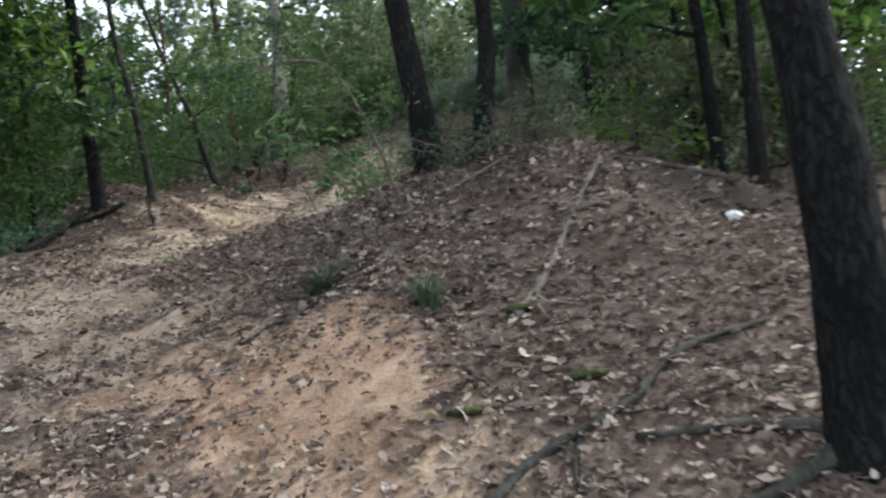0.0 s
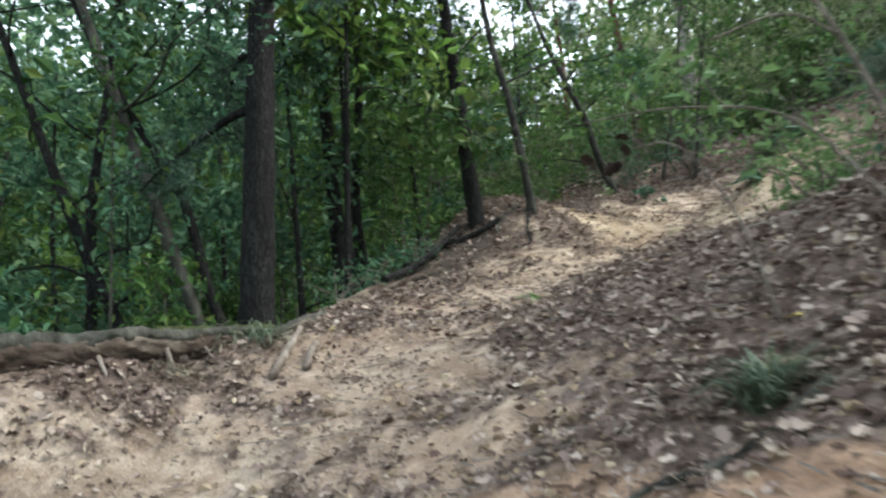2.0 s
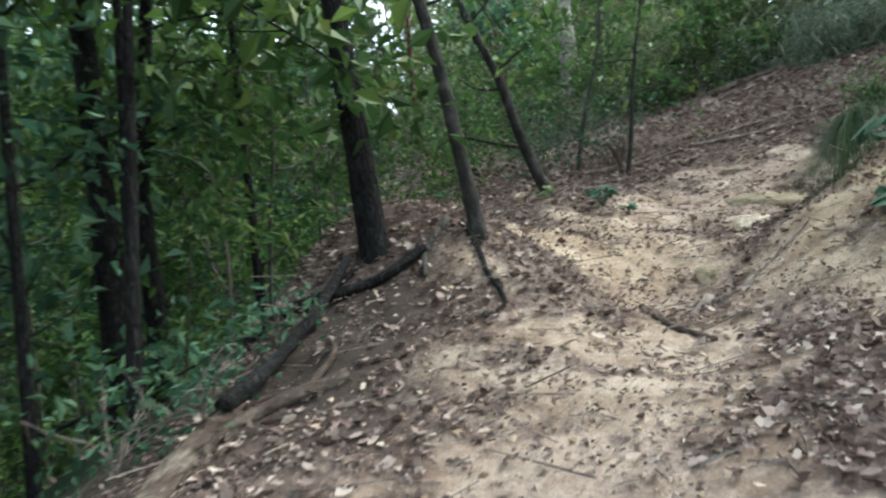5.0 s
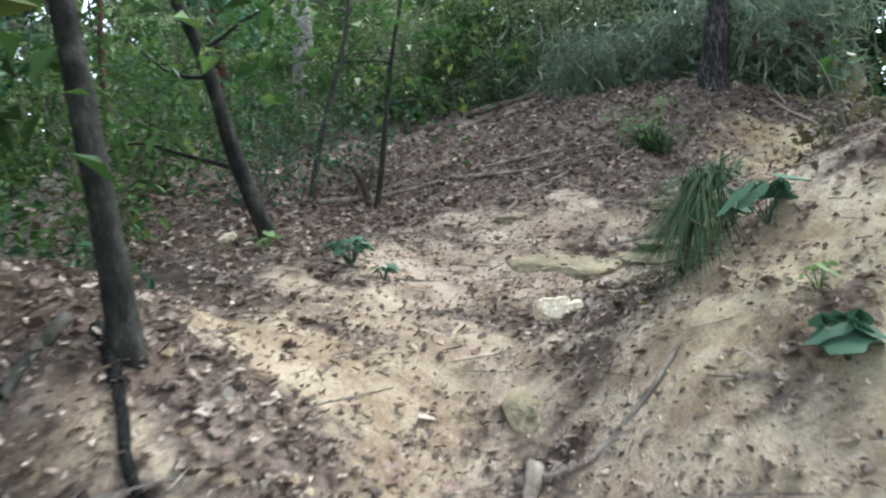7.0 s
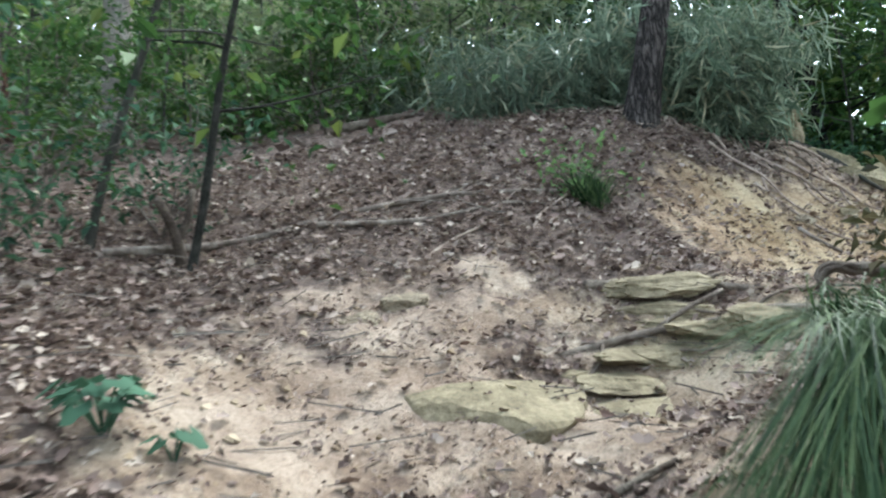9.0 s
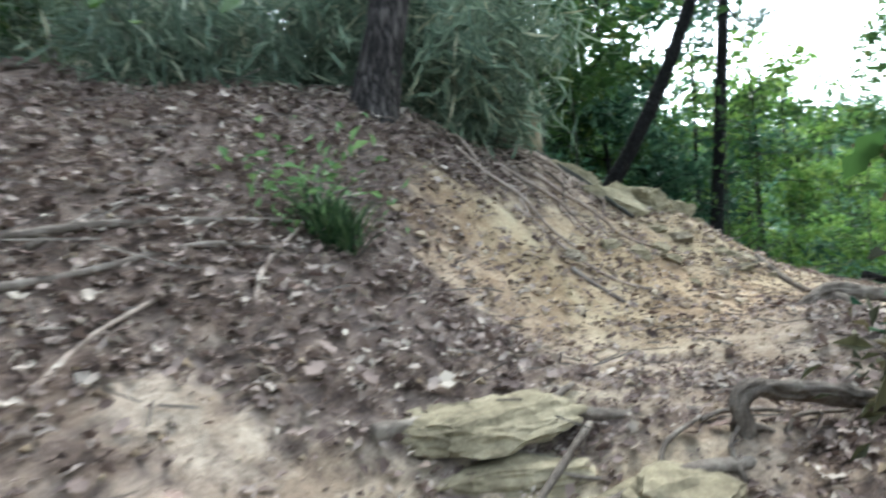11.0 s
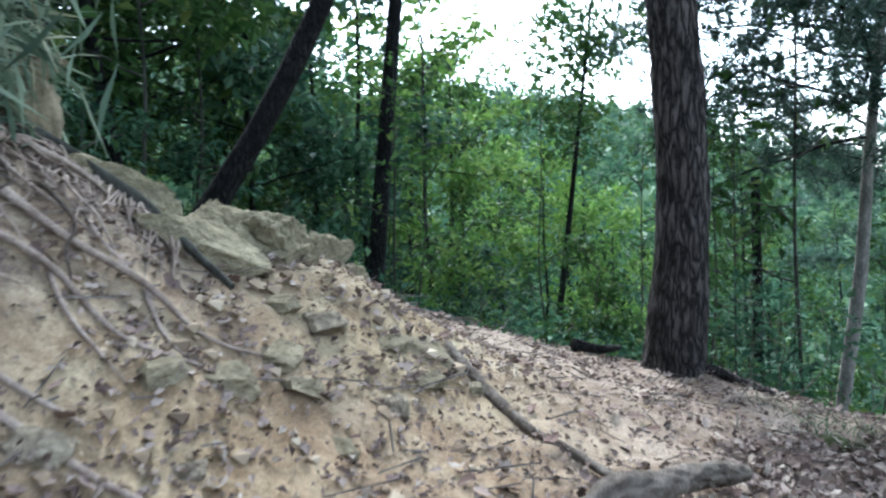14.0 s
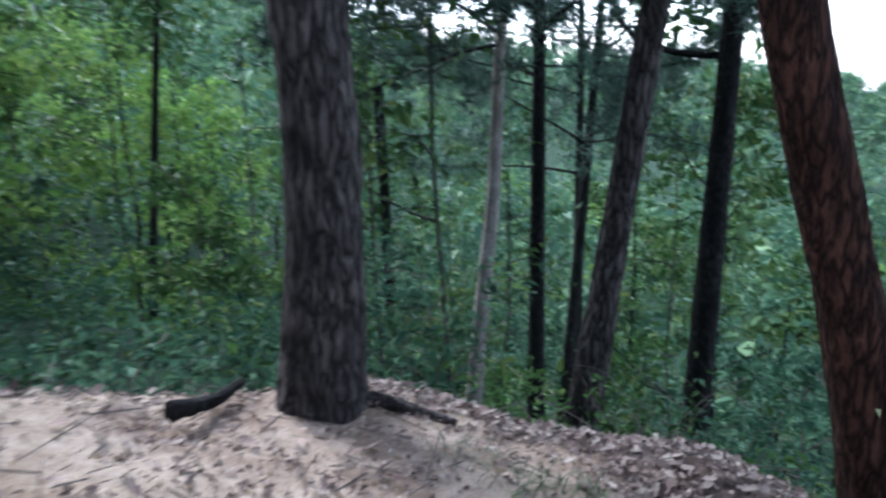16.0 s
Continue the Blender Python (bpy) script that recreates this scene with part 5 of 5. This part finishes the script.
def bent_root():
    o = np.array((0.62, 13.7, high(0.62, 13.7)))
    ob = thing("bent_root", o, "grey root bent into a square arch above the trail", "root")
    part("stem", tube([(0.03, 0, -0.15), (0.0, 0, 0.02), (0.0, 0.005, 0.11), (0.05, -0.02, 0.15), (0.16, -0.08, 0.13), (0.34, -0.2, 0.09), (0.55, -0.34, 0.01), (0.72, -0.46, -0.14)], 0.03, 0.03, 22, 0.015, 0.3, 0, 0.9), ROOT_WOOD, ob)
    part("side_root", tube([(0.0, 0, 0.03), (0.08, -0.04, 0.0), (0.2, -0.1, -0.08)], 0.02, 0.01, 7, 0.04), ROOT_WOOD, ob)


bent_root()


def root_hump():
    o = np.array((3.55, 14.28, high(3.55, 14.28)))
    ob = thing("root_hump", o, "humped mossy root rising beside the trail", "root")
    part("stem", tube([(-0.42, 0.3, -0.14), (-0.22, 0.17, 0.03), (0.0, 0.06, 0.12), (0.25, -0.08, 0.08), (0.55, -0.22, 0.02), (0.95, -0.38, -0.1)], 0.06, 0.035, 26, 0.02, 0.25, 0, 0.7), ROOT_WOOD, ob, "grey-brown weathered root")
    part("side_root", tube([(0.0, 0.07, 0.08), (-0.08, -0.06, 0.05), (-0.14, -0.2, -0.02), (-0.2, -0.3, -0.12)], 0.05, 0.02, 18, 0.02, 0.3, 0, 0.8), ROOT_WOOD, ob)
    part("side_root", tube([(-0.15, 0.15, 0.03), (-0.3, 0.08, 0.0), (-0.5, 0.0, -0.1)], 0.04, 0.015, 14, 0.025, 0.25, 0, 0.8), ROT_WOOD, ob)


root_hump()
lying_branch("tree_root", [(4.78, 15.38), (4.56, 15.1), (4.34, 14.82), (4.18, 14.58), (4.05, 14.38)], 0.034, 0.018, ROOT_WOOD, "root running along the foot of the bank", category="root")
# the bank's crest: a long weathered block, broken stones below its end
for i, (x, y, size, z, t) in enumerate(((3.9, 16.66, (0.34, 0.24, 0.2), 5.86, -0.4), (4.3, 16.5, (0.3, 0.28, 0.24), 5.7, -0.3), (4.66, 16.38, (0.28, 0.26, 0.22), 5.6, -0.45), (4.92, 16.27, (0.2, 0.2, 0.2), 5.5, -0.25), (4.45, 16.25, (0.34, 0.16, 0.18), 5.56, -0.4))):
    stone("bank_outcrop", (x, y), size, BANK_STONE, "weathered tan rock block in the crest of the bank", 151 + i, 0.5, t, (0.08, 0.3), 0.36, 0, z, 5)
for i, (x, y, size, z, t) in enumerate(((5.0, 16.12, (0.2, 0.16, 0.15), 5.38, -0.5), (5.3, 15.92, (0.17, 0.13, 0.12), 5.17, -0.3), (5.5, 15.78, (0.22, 0.13, 0.1), 5.02, -0.6), (3.95, 16.35, (0.36, 0.2, 0.16), 5.72, -0.4), (4.45, 15.62, (0.17, 0.12, 0.09), 5.17, 0.3), (4.68, 15.42, (0.25, 0.17, 0.1), 5.08, -0.5), (4.95, 15.55, (0.18, 0.12, 0.08), 5.05, 0.1), (5.75, 15.6, (0.2, 0.14, 0.08), 4.86, -0.4))):
    stone("bank_boulder", (x, y), size, BANK_STONE if i < 4 else LOAM_STONE, "broken tan stone set in the shoulder of the bank", 52 + i, 0.5, t, (0.15, 0.25), 0.34, 0, z, 4)
for i, (x, y, size) in enumerate(((4.15, 15.75, (0.14, 0.1, 0.07)), (3.6, 15.6, (0.1, 0.08, 0.05)), (3.1, 15.85, (0.11, 0.08, 0.05)), (3.9, 15.3, (0.09, 0.07, 0.05)), (3.35, 15.75, (0.15, 0.08, 0.05)), (3.75, 15.75, (0.12, 0.09, 0.05)), (2.9, 15.55, (0.08, 0.06, 0.04)), (4.3, 15.3, (0.1, 0.07, 0.05)), (3.5, 15.35, (0.08, 0.06, 0.04)), (2.55, 15.75, (0.1, 0.07, 0.05)), (4.55, 15.15, (0.09, 0.06, 0.04)), (4.05, 15.95, (0.13, 0.08, 0.06)))):
    stone("bank_rock", (x, y), size, GREY_STONE if i % 3 == 0 else LOAM_STONE, "angular tan rock sticking out of the bank", 70 + i, 0.55, i * 1.3, (0.3, 0.15), 0.34)
for i, (x, y, size, z) in enumerate(((3.66, 17.0, (0.18, 0.15, 0.13), 6.38), (3.72, 17.02, (0.13, 0.12, 0.11), 6.6))):
    stone("crest_rock", (x, y), size, LOAM_STONE, "ochre sandstone block on the crest of the bank", 90 + i, 0.5, 0.4 * i, (0, 0.1), 0.3, 0, z)


def root_mat(x0, x1, n, label, seed, longest=1.0):
    """Dry roots that spring from the crest, curl and spread down the bank."""
    r = np.random.default_rng(seed)
    o = np.array(((x0 + x1) / 2, 16.6, high((x0 + x1) / 2, 16.6)))
    ob = thing("root_tangle", o, label, "roots")
    for i in range(n):
        x = r.uniform(x0, x1)
        y = 16.98 - 0.1 * (x - 2) + r.normal() * 0.16
        ln = r.uniform(0.3, longest)
        a = -2.15 + r.normal() * 0.6
        pts, k = [], 8
        px, py = x, y
        arch = 0.06 * r.random()
        for j in range(k):
            u = j / (k - 1)
            pts.append((px, py, high(px, py) + (arch * math.sin(u * 3.1) + 0.012 if j else -0.03)))
            px, py = px + math.cos(a) * ln / k, py + math.sin(a) * ln / k
            a += r.normal() * 0.55
        w = r.uniform(0.004, 0.012) * (2.0 if i % 11 == 0 else 1)
        part("root", tube(np.array(pts) - o, w, w * 0.35, 5, 0.05), PALE_ROOT if i % 4 else ROT_WOOD, ob)
    return ob


root_mat(1.5, 2.6, 60, "tangle of dry pale roots on the bare bank", 5, 0.55)
root_mat(2.6, 3.75, 90, "mat of dry pale roots hanging over the bank", 6, 0.7)


def hanging_root():
    o = np.array((3.6, 16.95, 6.28))
    ob = thing("hanging_root", o, "thick root with hanging pale rootlets on the bank", "root")
    pts = np.array([(3.45, 17.1, 6.33), (3.62, 16.92, 6.27), (3.75, 16.72, 6.1), (3.86, 16.5, 5.92), (3.8, 16.2, 5.72), (3.75, 15.98, 5.58)])
    part("stem", tube(pts - o, 0.045, 0.014, 14, 0.02, 0.2, 0, 0.5), BARK_GREY, ob)
    c = spline(pts, 0.02)
    for i in range(64):
        q = c[rng.integers(3, int(len(c) * 0.75))] - o
        ln = rng.uniform(0.18, 0.5)
        e = np.array((-0.35 * ln * 2 + rng.normal() * 0.07, -0.6 * ln + rng.normal() * 0.06, 0))
        path = [q]
        for u in (0.3, 0.65, 1.0):
            p = q + e * u
            ground_z = high(p[0] + o[0], p[1] + o[1]) - o[2] + 0.01
            path.append((p[0] + rng.normal() * 0.012, p[1], max(ground_z, q[2] - ln * (0.25 * u + 0.6 * u * u))))
        part("rootlet", tube(path, rng.uniform(0.005, 0.011), 0.002, 5, 0.04), PALE_ROOT, ob)


hanging_root()
for k, (x, y) in enumerate(((2.2, 16.25), (2.75, 16.3), (3.1, 16.2))):
    lying_branch("tree_root", [(x, y + 0.3), (x + 0.12, y + 0.1, 0.02), (x + 0.28, y - 0.08, 0.03), (x + 0.36, y - 0.3, 0.01), (x + 0.5 + 0.05 * k, y - 0.5)], 0.02, 0.007, PALE_ROOT, "pale forked root snaking down the bank", [[(x + 0.28, y - 0.08), (x + 0.2, y - 0.25), (x + 0.22, y - 0.45)]], "root")
lying_branch("dead_branch", [(2.35, 15.65), (2.4, 15.5), (2.45, 15.3)], 0.02, 0.012, DEAD_WOOD, "grey stick lying down the bare bank")
lying_branch("tree_root", [(2.32, 16.1), (2.45, 15.9), (2.6, 15.65), (2.7, 15.45), (2.9, 15.3)], 0.02, 0.008, PALE_ROOT, "long root trailing down the sandy bank", category="root")
lying_branch("dead_branch", [(6.45, 15.0, 0.1), (6.7, 14.85, 0.05), (7.0, 14.75, 0.08)], 0.045, 0.02, BARK_DARK, "dark broken branch beside the big pine")
lying_branch("tree_root", [(6.95, 14.33), (6.9, 14.05, 0.01), (6.86, 13.85), (6.78, 13.65)], 0.055, 0.02, BARK_PINE, "buttress root of the big pine", category="root")

# ---- low plants ----
def grass_clump(at, label, n, length, width, spread, droop, mat, radius, lean=(0, 0, 0), name="grass_clump", z=None):
    o = np.array((*at, (high(*at) if z is None else z)))
    a, r = rng.random(n) * 6.28, radius * np.sqrt(rng.random(n))
    roots = np.stack([np.cos(a) * r, np.sin(a) * r, np.zeros(n)], 1)
    roots[:, 2] = high_all(roots[:, 0] + o[0], roots[:, 1] + o[1]) - o[2] - 0.01 if z is None else 0
    ob = thing(name, o, label, "grass")
    half = n // 2
    part("tuft", blades(roots[:half], length, width, spread, droop, lean), mat, ob)
    part("tuft", blades(roots[half:], length * 0.8, width, spread * 1.3, droop * 1.2, lean), mat, ob)
    return ob


grass_clump((-0.73, 4.99), "drooping grey-green grass tuft on the leafy mound", 260, 0.44, 0.008, 0.5, 0.6, STRAW_GREEN, 0.06)
grass_clump((-0.04, 4.25), "small grey-green grass tuft on the leafy mound", 200, 0.44, 0.008, 0.35, 0.5, STRAW_GREEN, 0.04)
grass_clump((0.35, 6.25), "thin grass at the foot of two dark trees", 160, 0.35, 0.006, 0.6, 0.5, BLADE, 0.3)
grass_clump((0.75, 5.9), "thin straw-coloured grass under the trees", 120, 0.3, 0.006, 0.7, 0.6, STRAW, 0.3)
grass_clump((0.2, 3.1), "dry straw-coloured grass on bare orange soil", 120, 0.14, 0.005, 0.9, 0.4, STRAW, 0.35)
grass_clump((-4.38, 6.45), "pale drooping grass growing under the log", 220, 0.5, 0.008, 0.7, 0.8, STRAW_GREEN, 0.2, (0.35, -0.2, 0))
grass_clump((-4.2, 5.7), "pale dry grass hanging beside the log", 70, 0.3, 0.006, 0.7, 0.9, STRAW, 0.15, (0.35, -0.2, 0))
# the long dark tuft that hangs down the sandy bank
grass_clump((-1.12, 11.8), "long glossy dark green grass hanging down the bank", 430, 0.74, 0.0052, 0.3, 0.32, BLADE, 0.09, (-0.5, -0.12, -1.55), z=4.7)
grass_clump((-1.0, 11.95), "long green grass growing above the hanging tuft", 380, 0.44, 0.005, 0.42, 0.7, BLADE, 0.12, (-0.45, -0.1, -0.55), z=4.68)
grass_clump((0.22, 15.5), "bright green bushy grass on the brown slope", 260, 0.4, 0.012, 0.6, 0.35, BLADE, 0.13)
grass_clump((5.9, 13.35), "mossy grass at the trail's drop", 140, 0.2, 0.006, 0.8, 0.5, BLADE, 0.25)
grass_clump((6.3, 13.6), "dry grass at the trail's drop", 100, 0.22, 0.006, 0.8, 0.5, STRAW, 0.25)


def feathery_shrub(at, label, height, n, seed):
    """Thin stems with long narrow drooping leaves."""
    o = np.array((*at, high(*at)))
    ob = thing("feathery_shrub", o, label, "shrub")
    tips = []
    for i in range(9):
        a = i * 2.4 + seed
        p = limb_path((0, 0, -0.03), (math.cos(a) * 0.45, math.sin(a) * 0.45, 1), height * rng.uniform(0.7, 1.15), 0.06, 0.16)
        part("stem", tube(p, 0.01, 0.003, 5, 0.15), TWIG, ob)
        s = spline(p, 0.08)
        tips += list(s[int(len(s) * 0.18):])
    tips = np.array(tips)
    v = leaf_cloud(tips[rng.integers(0, len(tips), 4 * n)] + rng.normal(size=(4 * n, 3)) * 0.16, 0.22, 0.08, 0.025, 0.02, 0.5, droop=1.7)
    part("foliage", v, FEATHER, ob, smooth=False)
    return ob


for i, (x, y, n, h) in enumerate(((0.4, 17.9, 420, 0.8), (1.0, 17.7, 500, 0.9), (2.05, 17.2, 800, 1.2), (2.45, 17.3, 1000, 1.5), (2.8, 17.35, 1200, 1.5), (1.5, 18.3, 560, 1.3), (2.3, 18.1, 800, 1.7), (0.6, 18.8, 420, 1.0), (3.0, 17.9, 1100, 1.9), (-0.4, 19.3, 400, 0.9), (2.75, 17.05, 1200, 1.2), (3.25, 17.3, 1100, 1.3))):
    feathery_shrub((x, y), "feathery grey-green shrub drooping over the crest", h, n, i)


def broad_plant(at, label, n, size, height, mat, z=None, lean=(0, 0)):
    """Broad lobed leaves on short stalks."""
    o = np.array((*at, high(*at) if z is None else z))
    ob = thing("broad_leaf_plant", o, label, "plant")
    for i in range(n):
        a = i * 2.4 + rng.random()
        d = np.array((math.cos(a), math.sin(a), 0))
        top = d * height * rng.uniform(0.3, 0.9) + (lean[0], lean[1], height * rng.uniform(0.6, 1.1))
        stalk = part("stalk", tube([(0, 0, -0.02), top * 0.6 + (0, 0, 0.03), top], 0.004, 0.003, 5, 0.06), mat, ob)
        k, tip = 11, rng.uniform(0.35, 0.9)
        ang = np.linspace(-2.5, 2.5, k)
        rad = size * (0.62 + 0.38 * np.abs(np.cos(ang * 1.5))) * rng.uniform(0.7, 1.15)
        s = np.array((-d[1], d[0], 0))
        rim = top + np.outer(np.cos(ang) * rad, d) + np.outer(np.sin(ang) * rad, s) + np.outer(-0.25 * rad * np.abs(np.sin(ang)), (0, 0, 1)) + np.outer(np.cos(ang) * rad * -tip, (0, 0, 1))
        v = np.concatenate([[top], rim])
        f = np.stack([np.zeros(k - 1, int), np.arange(1, k), np.arange(2, k + 1)], 1)
        part("leaf", (v, f), mat, stalk)
    return ob


broad_plant((-1.0, 11.5), "plant with broad blue-green lobed leaves on the bank", 6, 0.1, 0.2, BROAD)
broad_plant((-1.36, 10.5), "low plant with broad blue-green leaves on sand", 6, 0.11, 0.13, BROAD)
broad_plant((-0.95, 11.95), "broad-leaved plant growing above the grass tuft", 9, 0.07, 0.18, BROAD)
broad_plant((-3.06, 13.0), "dark green low plant among dead leaves", 24, 0.05, 0.17, BROAD)
broad_plant((-2.85, 13.0), "small dark green plant beside the sand", 6, 0.05, 0.1, BROAD)
broad_plant((-1.2, 10.85), "small bright green seedling on the bank", 4, 0.05, 0.1, LIGHT_LEAF)
broad_plant((-2.55, 7.4), "tiny green seedling on the trail", 5, 0.04, 0.08, LIGHT_LEAF)
broad_plant((-3.6, 13.0), "small green seedling at the trail's edge", 5, 0.05, 0.12, LIGHT_LEAF)


def small_bush(at, label, height, n, size, mat, reach=0.5, stems=6, spread=0.1, lean=(0, 0)):
    o = np.array((*at, high(*at)))
    ob = thing("small_bush", o, label, "bush")
    tips = []
    for i in range(stems):
        a = i * 2.4
        p = limb_path((0, 0, -0.03), (math.cos(a) * 0.6 + lean[0], math.sin(a) * 0.6 + lean[1], 1), height * rng.uniform(0.7, 1.1), 0.05, 0.25)
        pieces = [tube(p, 0.009, 0.003, 5, 0.1)]
        for q in spline(p, 0.12)[2::2]:
            t = limb_path(q, rng.normal(size=3) + (0, 0, 0.3), reach * 0.6, 0.03, 0.3, 3)
            pieces.append(tube(t, 0.004, 0.002, 4, 0.1))
            tips += [np.array(w) for w in t[1:]]
        part("stem", joined(pieces), TWIG, ob)
    tips = np.array(tips)
    part("foliage", leaf_cloud(tips[rng.integers(0, len(tips), n)] + rng.normal(size=(n, 3)) * spread, size, 0.5, 0.45), mat, ob, smooth=False)
    return ob


small_bush((0.15, 15.62), "small light green shrub on the brown slope", 0.5, 220, 0.06, LIGHT_LEAF, 0.2)
small_bush((-1.2, 18.9), "leafy green bush at the top of the slope", 1.3, 900, 0.07, GREEN, 0.6, 8)
small_bush((-0.4, 19.6), "leafy green bush above the slope", 1.6, 1000, 0.08, GREEN, 0.7, 8)
small_bush((-2.0, 19.2), "green bush in the upper slope's brush", 1.4, 800, 0.07, GREEN, 0.7, 8)
small_bush((0.85, 12.85), "brown-green bush with curled leaves inside the bend", 0.55, 900, 0.075, OLIVE, 0.4, 10, 0.1, (-0.1, 0.2))
small_bush((0.35, 12.6), "low olive bush with withered leaves inside the bend", 0.6, 420, 0.075, OLIVE, 0.4, 8)


def leafy_twig():
    o = np.array((1.15, 12.85, high(1.15, 12.85)))
    t = np.array((0.72, 13.2, 5.82)) - o
    ob = thing("leafy_twig", o, "thin upright twig with a few broad dark leaves", "twig")
    part("stem", tube([(0, 0, -0.05), t * (0.15, 0.15, 0.5), t * (0.6, 0.6, 0.95), t], 0.008, 0.003, 6, 0.05), TWIG, ob)
    for i in range(14):
        c = t * (1 - 0.3 * rng.random()) + rng.normal(size=3) * 0.09
        part("leaf", dry_leaves(np.array([c]), 0.1), GREEN if i % 3 else OLIVE, ob, smooth=False)


leafy_twig()
small_bush((1.5, 13.0), "low brown-green bush on the leafy hump", 0.5, 300, 0.07, OLIVE, 0.3, 6)
small_bush((-0.45, 8.9), "feathery green shrub beside the trail", 1.3, 1100, 0.06, LIGHT_LEAF, 0.5, 9, 0.08, (-0.1, 0))
small_bush((-0.6, 7.9), "thin green shrub beside the trail", 0.8, 380, 0.06, LIGHT_LEAF, 0.4, 6, 0.08, (-0.1, 0))
for x, y, h, n in ((-3.85, 14.9, 1.1, 420), (-4.6, 15.3, 1.7, 700), (-2.95, 15.9, 1.2, 420), (-5.0, 14.2, 1.5, 600), (-4.3, 16.9, 1.8, 700), (-5.4, 17.4, 2.0, 800), (-3.4, 18.2, 1.6, 600)):
    small_bush((x, y), "thin-stemmed green bush in the shade of the slope", h, n, 0.075, GREEN if n > 500 else GREEN_COOL, 0.5, 7)
for x, y, h in ((1.9, 13.3, 0.38), (2.3, 13.05, 0.42), (2.7, 13.25, 0.34), (2.15, 12.75, 0.46), (1.5, 13.15, 0.4), (3.05, 13.0, 0.3), (1.75, 12.85, 0.5), (1.2, 13.05, 0.42), (2.5, 13.5, 0.25)):
    small_bush((x, y), "low brown-green plant over dark litter inside the bend", h, 260, 0.07, OLIVE if x < 2.2 else GREEN_COOL, 0.3, 8, 0.09)
for x, y, h in ((-5.05, 9.1, 0.42), (-4.95, 9.75, 0.38), (-5.2, 8.6, 0.5), (-4.55, 12.3, 0.4)):
    small_bush((x, y), "low dark green plant on the shaded lip", h, 200, 0.06, GREEN_COOL, 0.22, 7)
for x, y, h in ((0.3, 6.15, 0.55), (0.75, 6.3, 0.6), (0.05, 6.7, 0.7), (1.1, 6.4, 0.5)):
    small_bush((x, y), "twiggy grey-green brush at the foot of dark trees", h, 230, 0.05, HAZE_LEAF if x > 0.7 else GREEN_COOL, 0.3, 9)
small_bush((-4.9, 12.6), "green shrub at the trail's edge", 1.0, 500, 0.08, GREEN, 0.5, 6)
small_bush((-3.9, 17.4), "thin green shrub on the slope", 1.2, 450, 0.07, GREEN, 0.5, 6)
small_bush((-5.2, 16.2), "green shrub under slim trees", 1.3, 600, 0.08, GREEN, 0.6, 6)
small_bush((7.6, 15.6), "low green bush beyond the trail's end", 0.8, 500, 0.08, GREEN_COOL, 0.5, 6)
small_bush((8.3, 13.6), "green bush below the trail's edge", 1.3, 700, 0.09, GREEN_COOL, 0.6, 7)
small_bush((7.6, 12.1), "twiggy pale green bush below the edge", 1.0, 260, 0.07, GREEN, 0.5, 7)
small_bush((8.6, 10.9), "leafy bush under leaning pines", 1.2, 500, 0.09, GREEN_COOL, 0.6, 7)


def moss(at, size, label):
    bm = bmesh.new()
    bmesh.ops.create_icosphere(bm, subdivisions=3, radius=1)
    for v in bm.verts:
        v.co *= 1 + 0.3 * noise.noise(v.co * 2.2 + Vector((at[0], at[1], 0))) + 0.12 * noise.noise(v.co * 7)
    v = np.array([p.co[:] for p in bm.verts]) * (size, size * 0.7, size * 0.25)
    f = np.array([[p.index for p in fc.verts] for fc in bm.faces])
    bm.free()
    return solid("moss_cushion", (v, f), MOSS, (*at, high(*at) + size * 0.04), label, "moss")


moss((0.45, 4.2), 0.11, "olive green moss cushion on the leaf litter")
moss((0.62, 3.45), 0.1, "dark green moss cushion on the slope")
moss((5.7, 13.4), 0.12, "bright green moss cushion at the trail's edge")
moss((0.05, 3.3), 0.08, "olive moss on bare soil")

# ---- single leaves on the trail, each a piece of the ground ----
def leaf_piece(seed):
    r = np.random.default_rng(seed)
    k = 15
    u = np.linspace(0, 1, k)
    w = 0.3 * np.sin(np.pi * u ** 0.8) * (1 + 0.28 * np.cos(u * 22)) + 0.01
    c = r.normal() * 0.35
    bend = 0.25 * c * (u - 0.4) ** 2 * 4
    left = np.stack([u, w, bend + 0.35 * w * abs(c) + 0.05 * r.random(k)], 1)
    right = np.stack([u, -w, bend + 0.3 * w + 0.05 * r.random(k)], 1)
    mid = np.stack([u, 0 * u, bend], 1)
    v = np.concatenate([left, mid, right]) - (0.5, 0, 0)
    f = []
    for i in range(k - 1):
        f += [(k + i, i + 1, i), (k + i, k + i + 1, i + 1), (2 * k + i, k + i + 1, k + i), (2 * k + i, 2 * k + i + 1, k + i + 1)]
    return np_mesh("fallen_leaf", v, f, LEAF_PIECE, False)


shapes = [leaf_piece(s) for s in range(6)]
r = np.random.default_rng(44)
spots = []
for (ax, ay), (bx, by) in zip(TRAIL[1:], TRAIL[2:]):
    for _ in range(23):
        t = r.random()
        spots.append((ax + (bx - ax) * t + r.normal() * 0.75, ay + (by - ay) * t + r.normal() * 0.75))
for i, (x, y) in enumerate(spots):
    ob = new("fallen_leaf", shapes[i % 6])
    s = r.uniform(0.055, 0.105)
    ob.parent = ground
    ob.location = (x, y, high(x, y) + 0.03)
    ob.rotation_euler = (r.normal() * 0.25 + 0.3, r.normal() * 0.25, r.uniform(0, 6.28))
    ob.scale = (s, s, s)
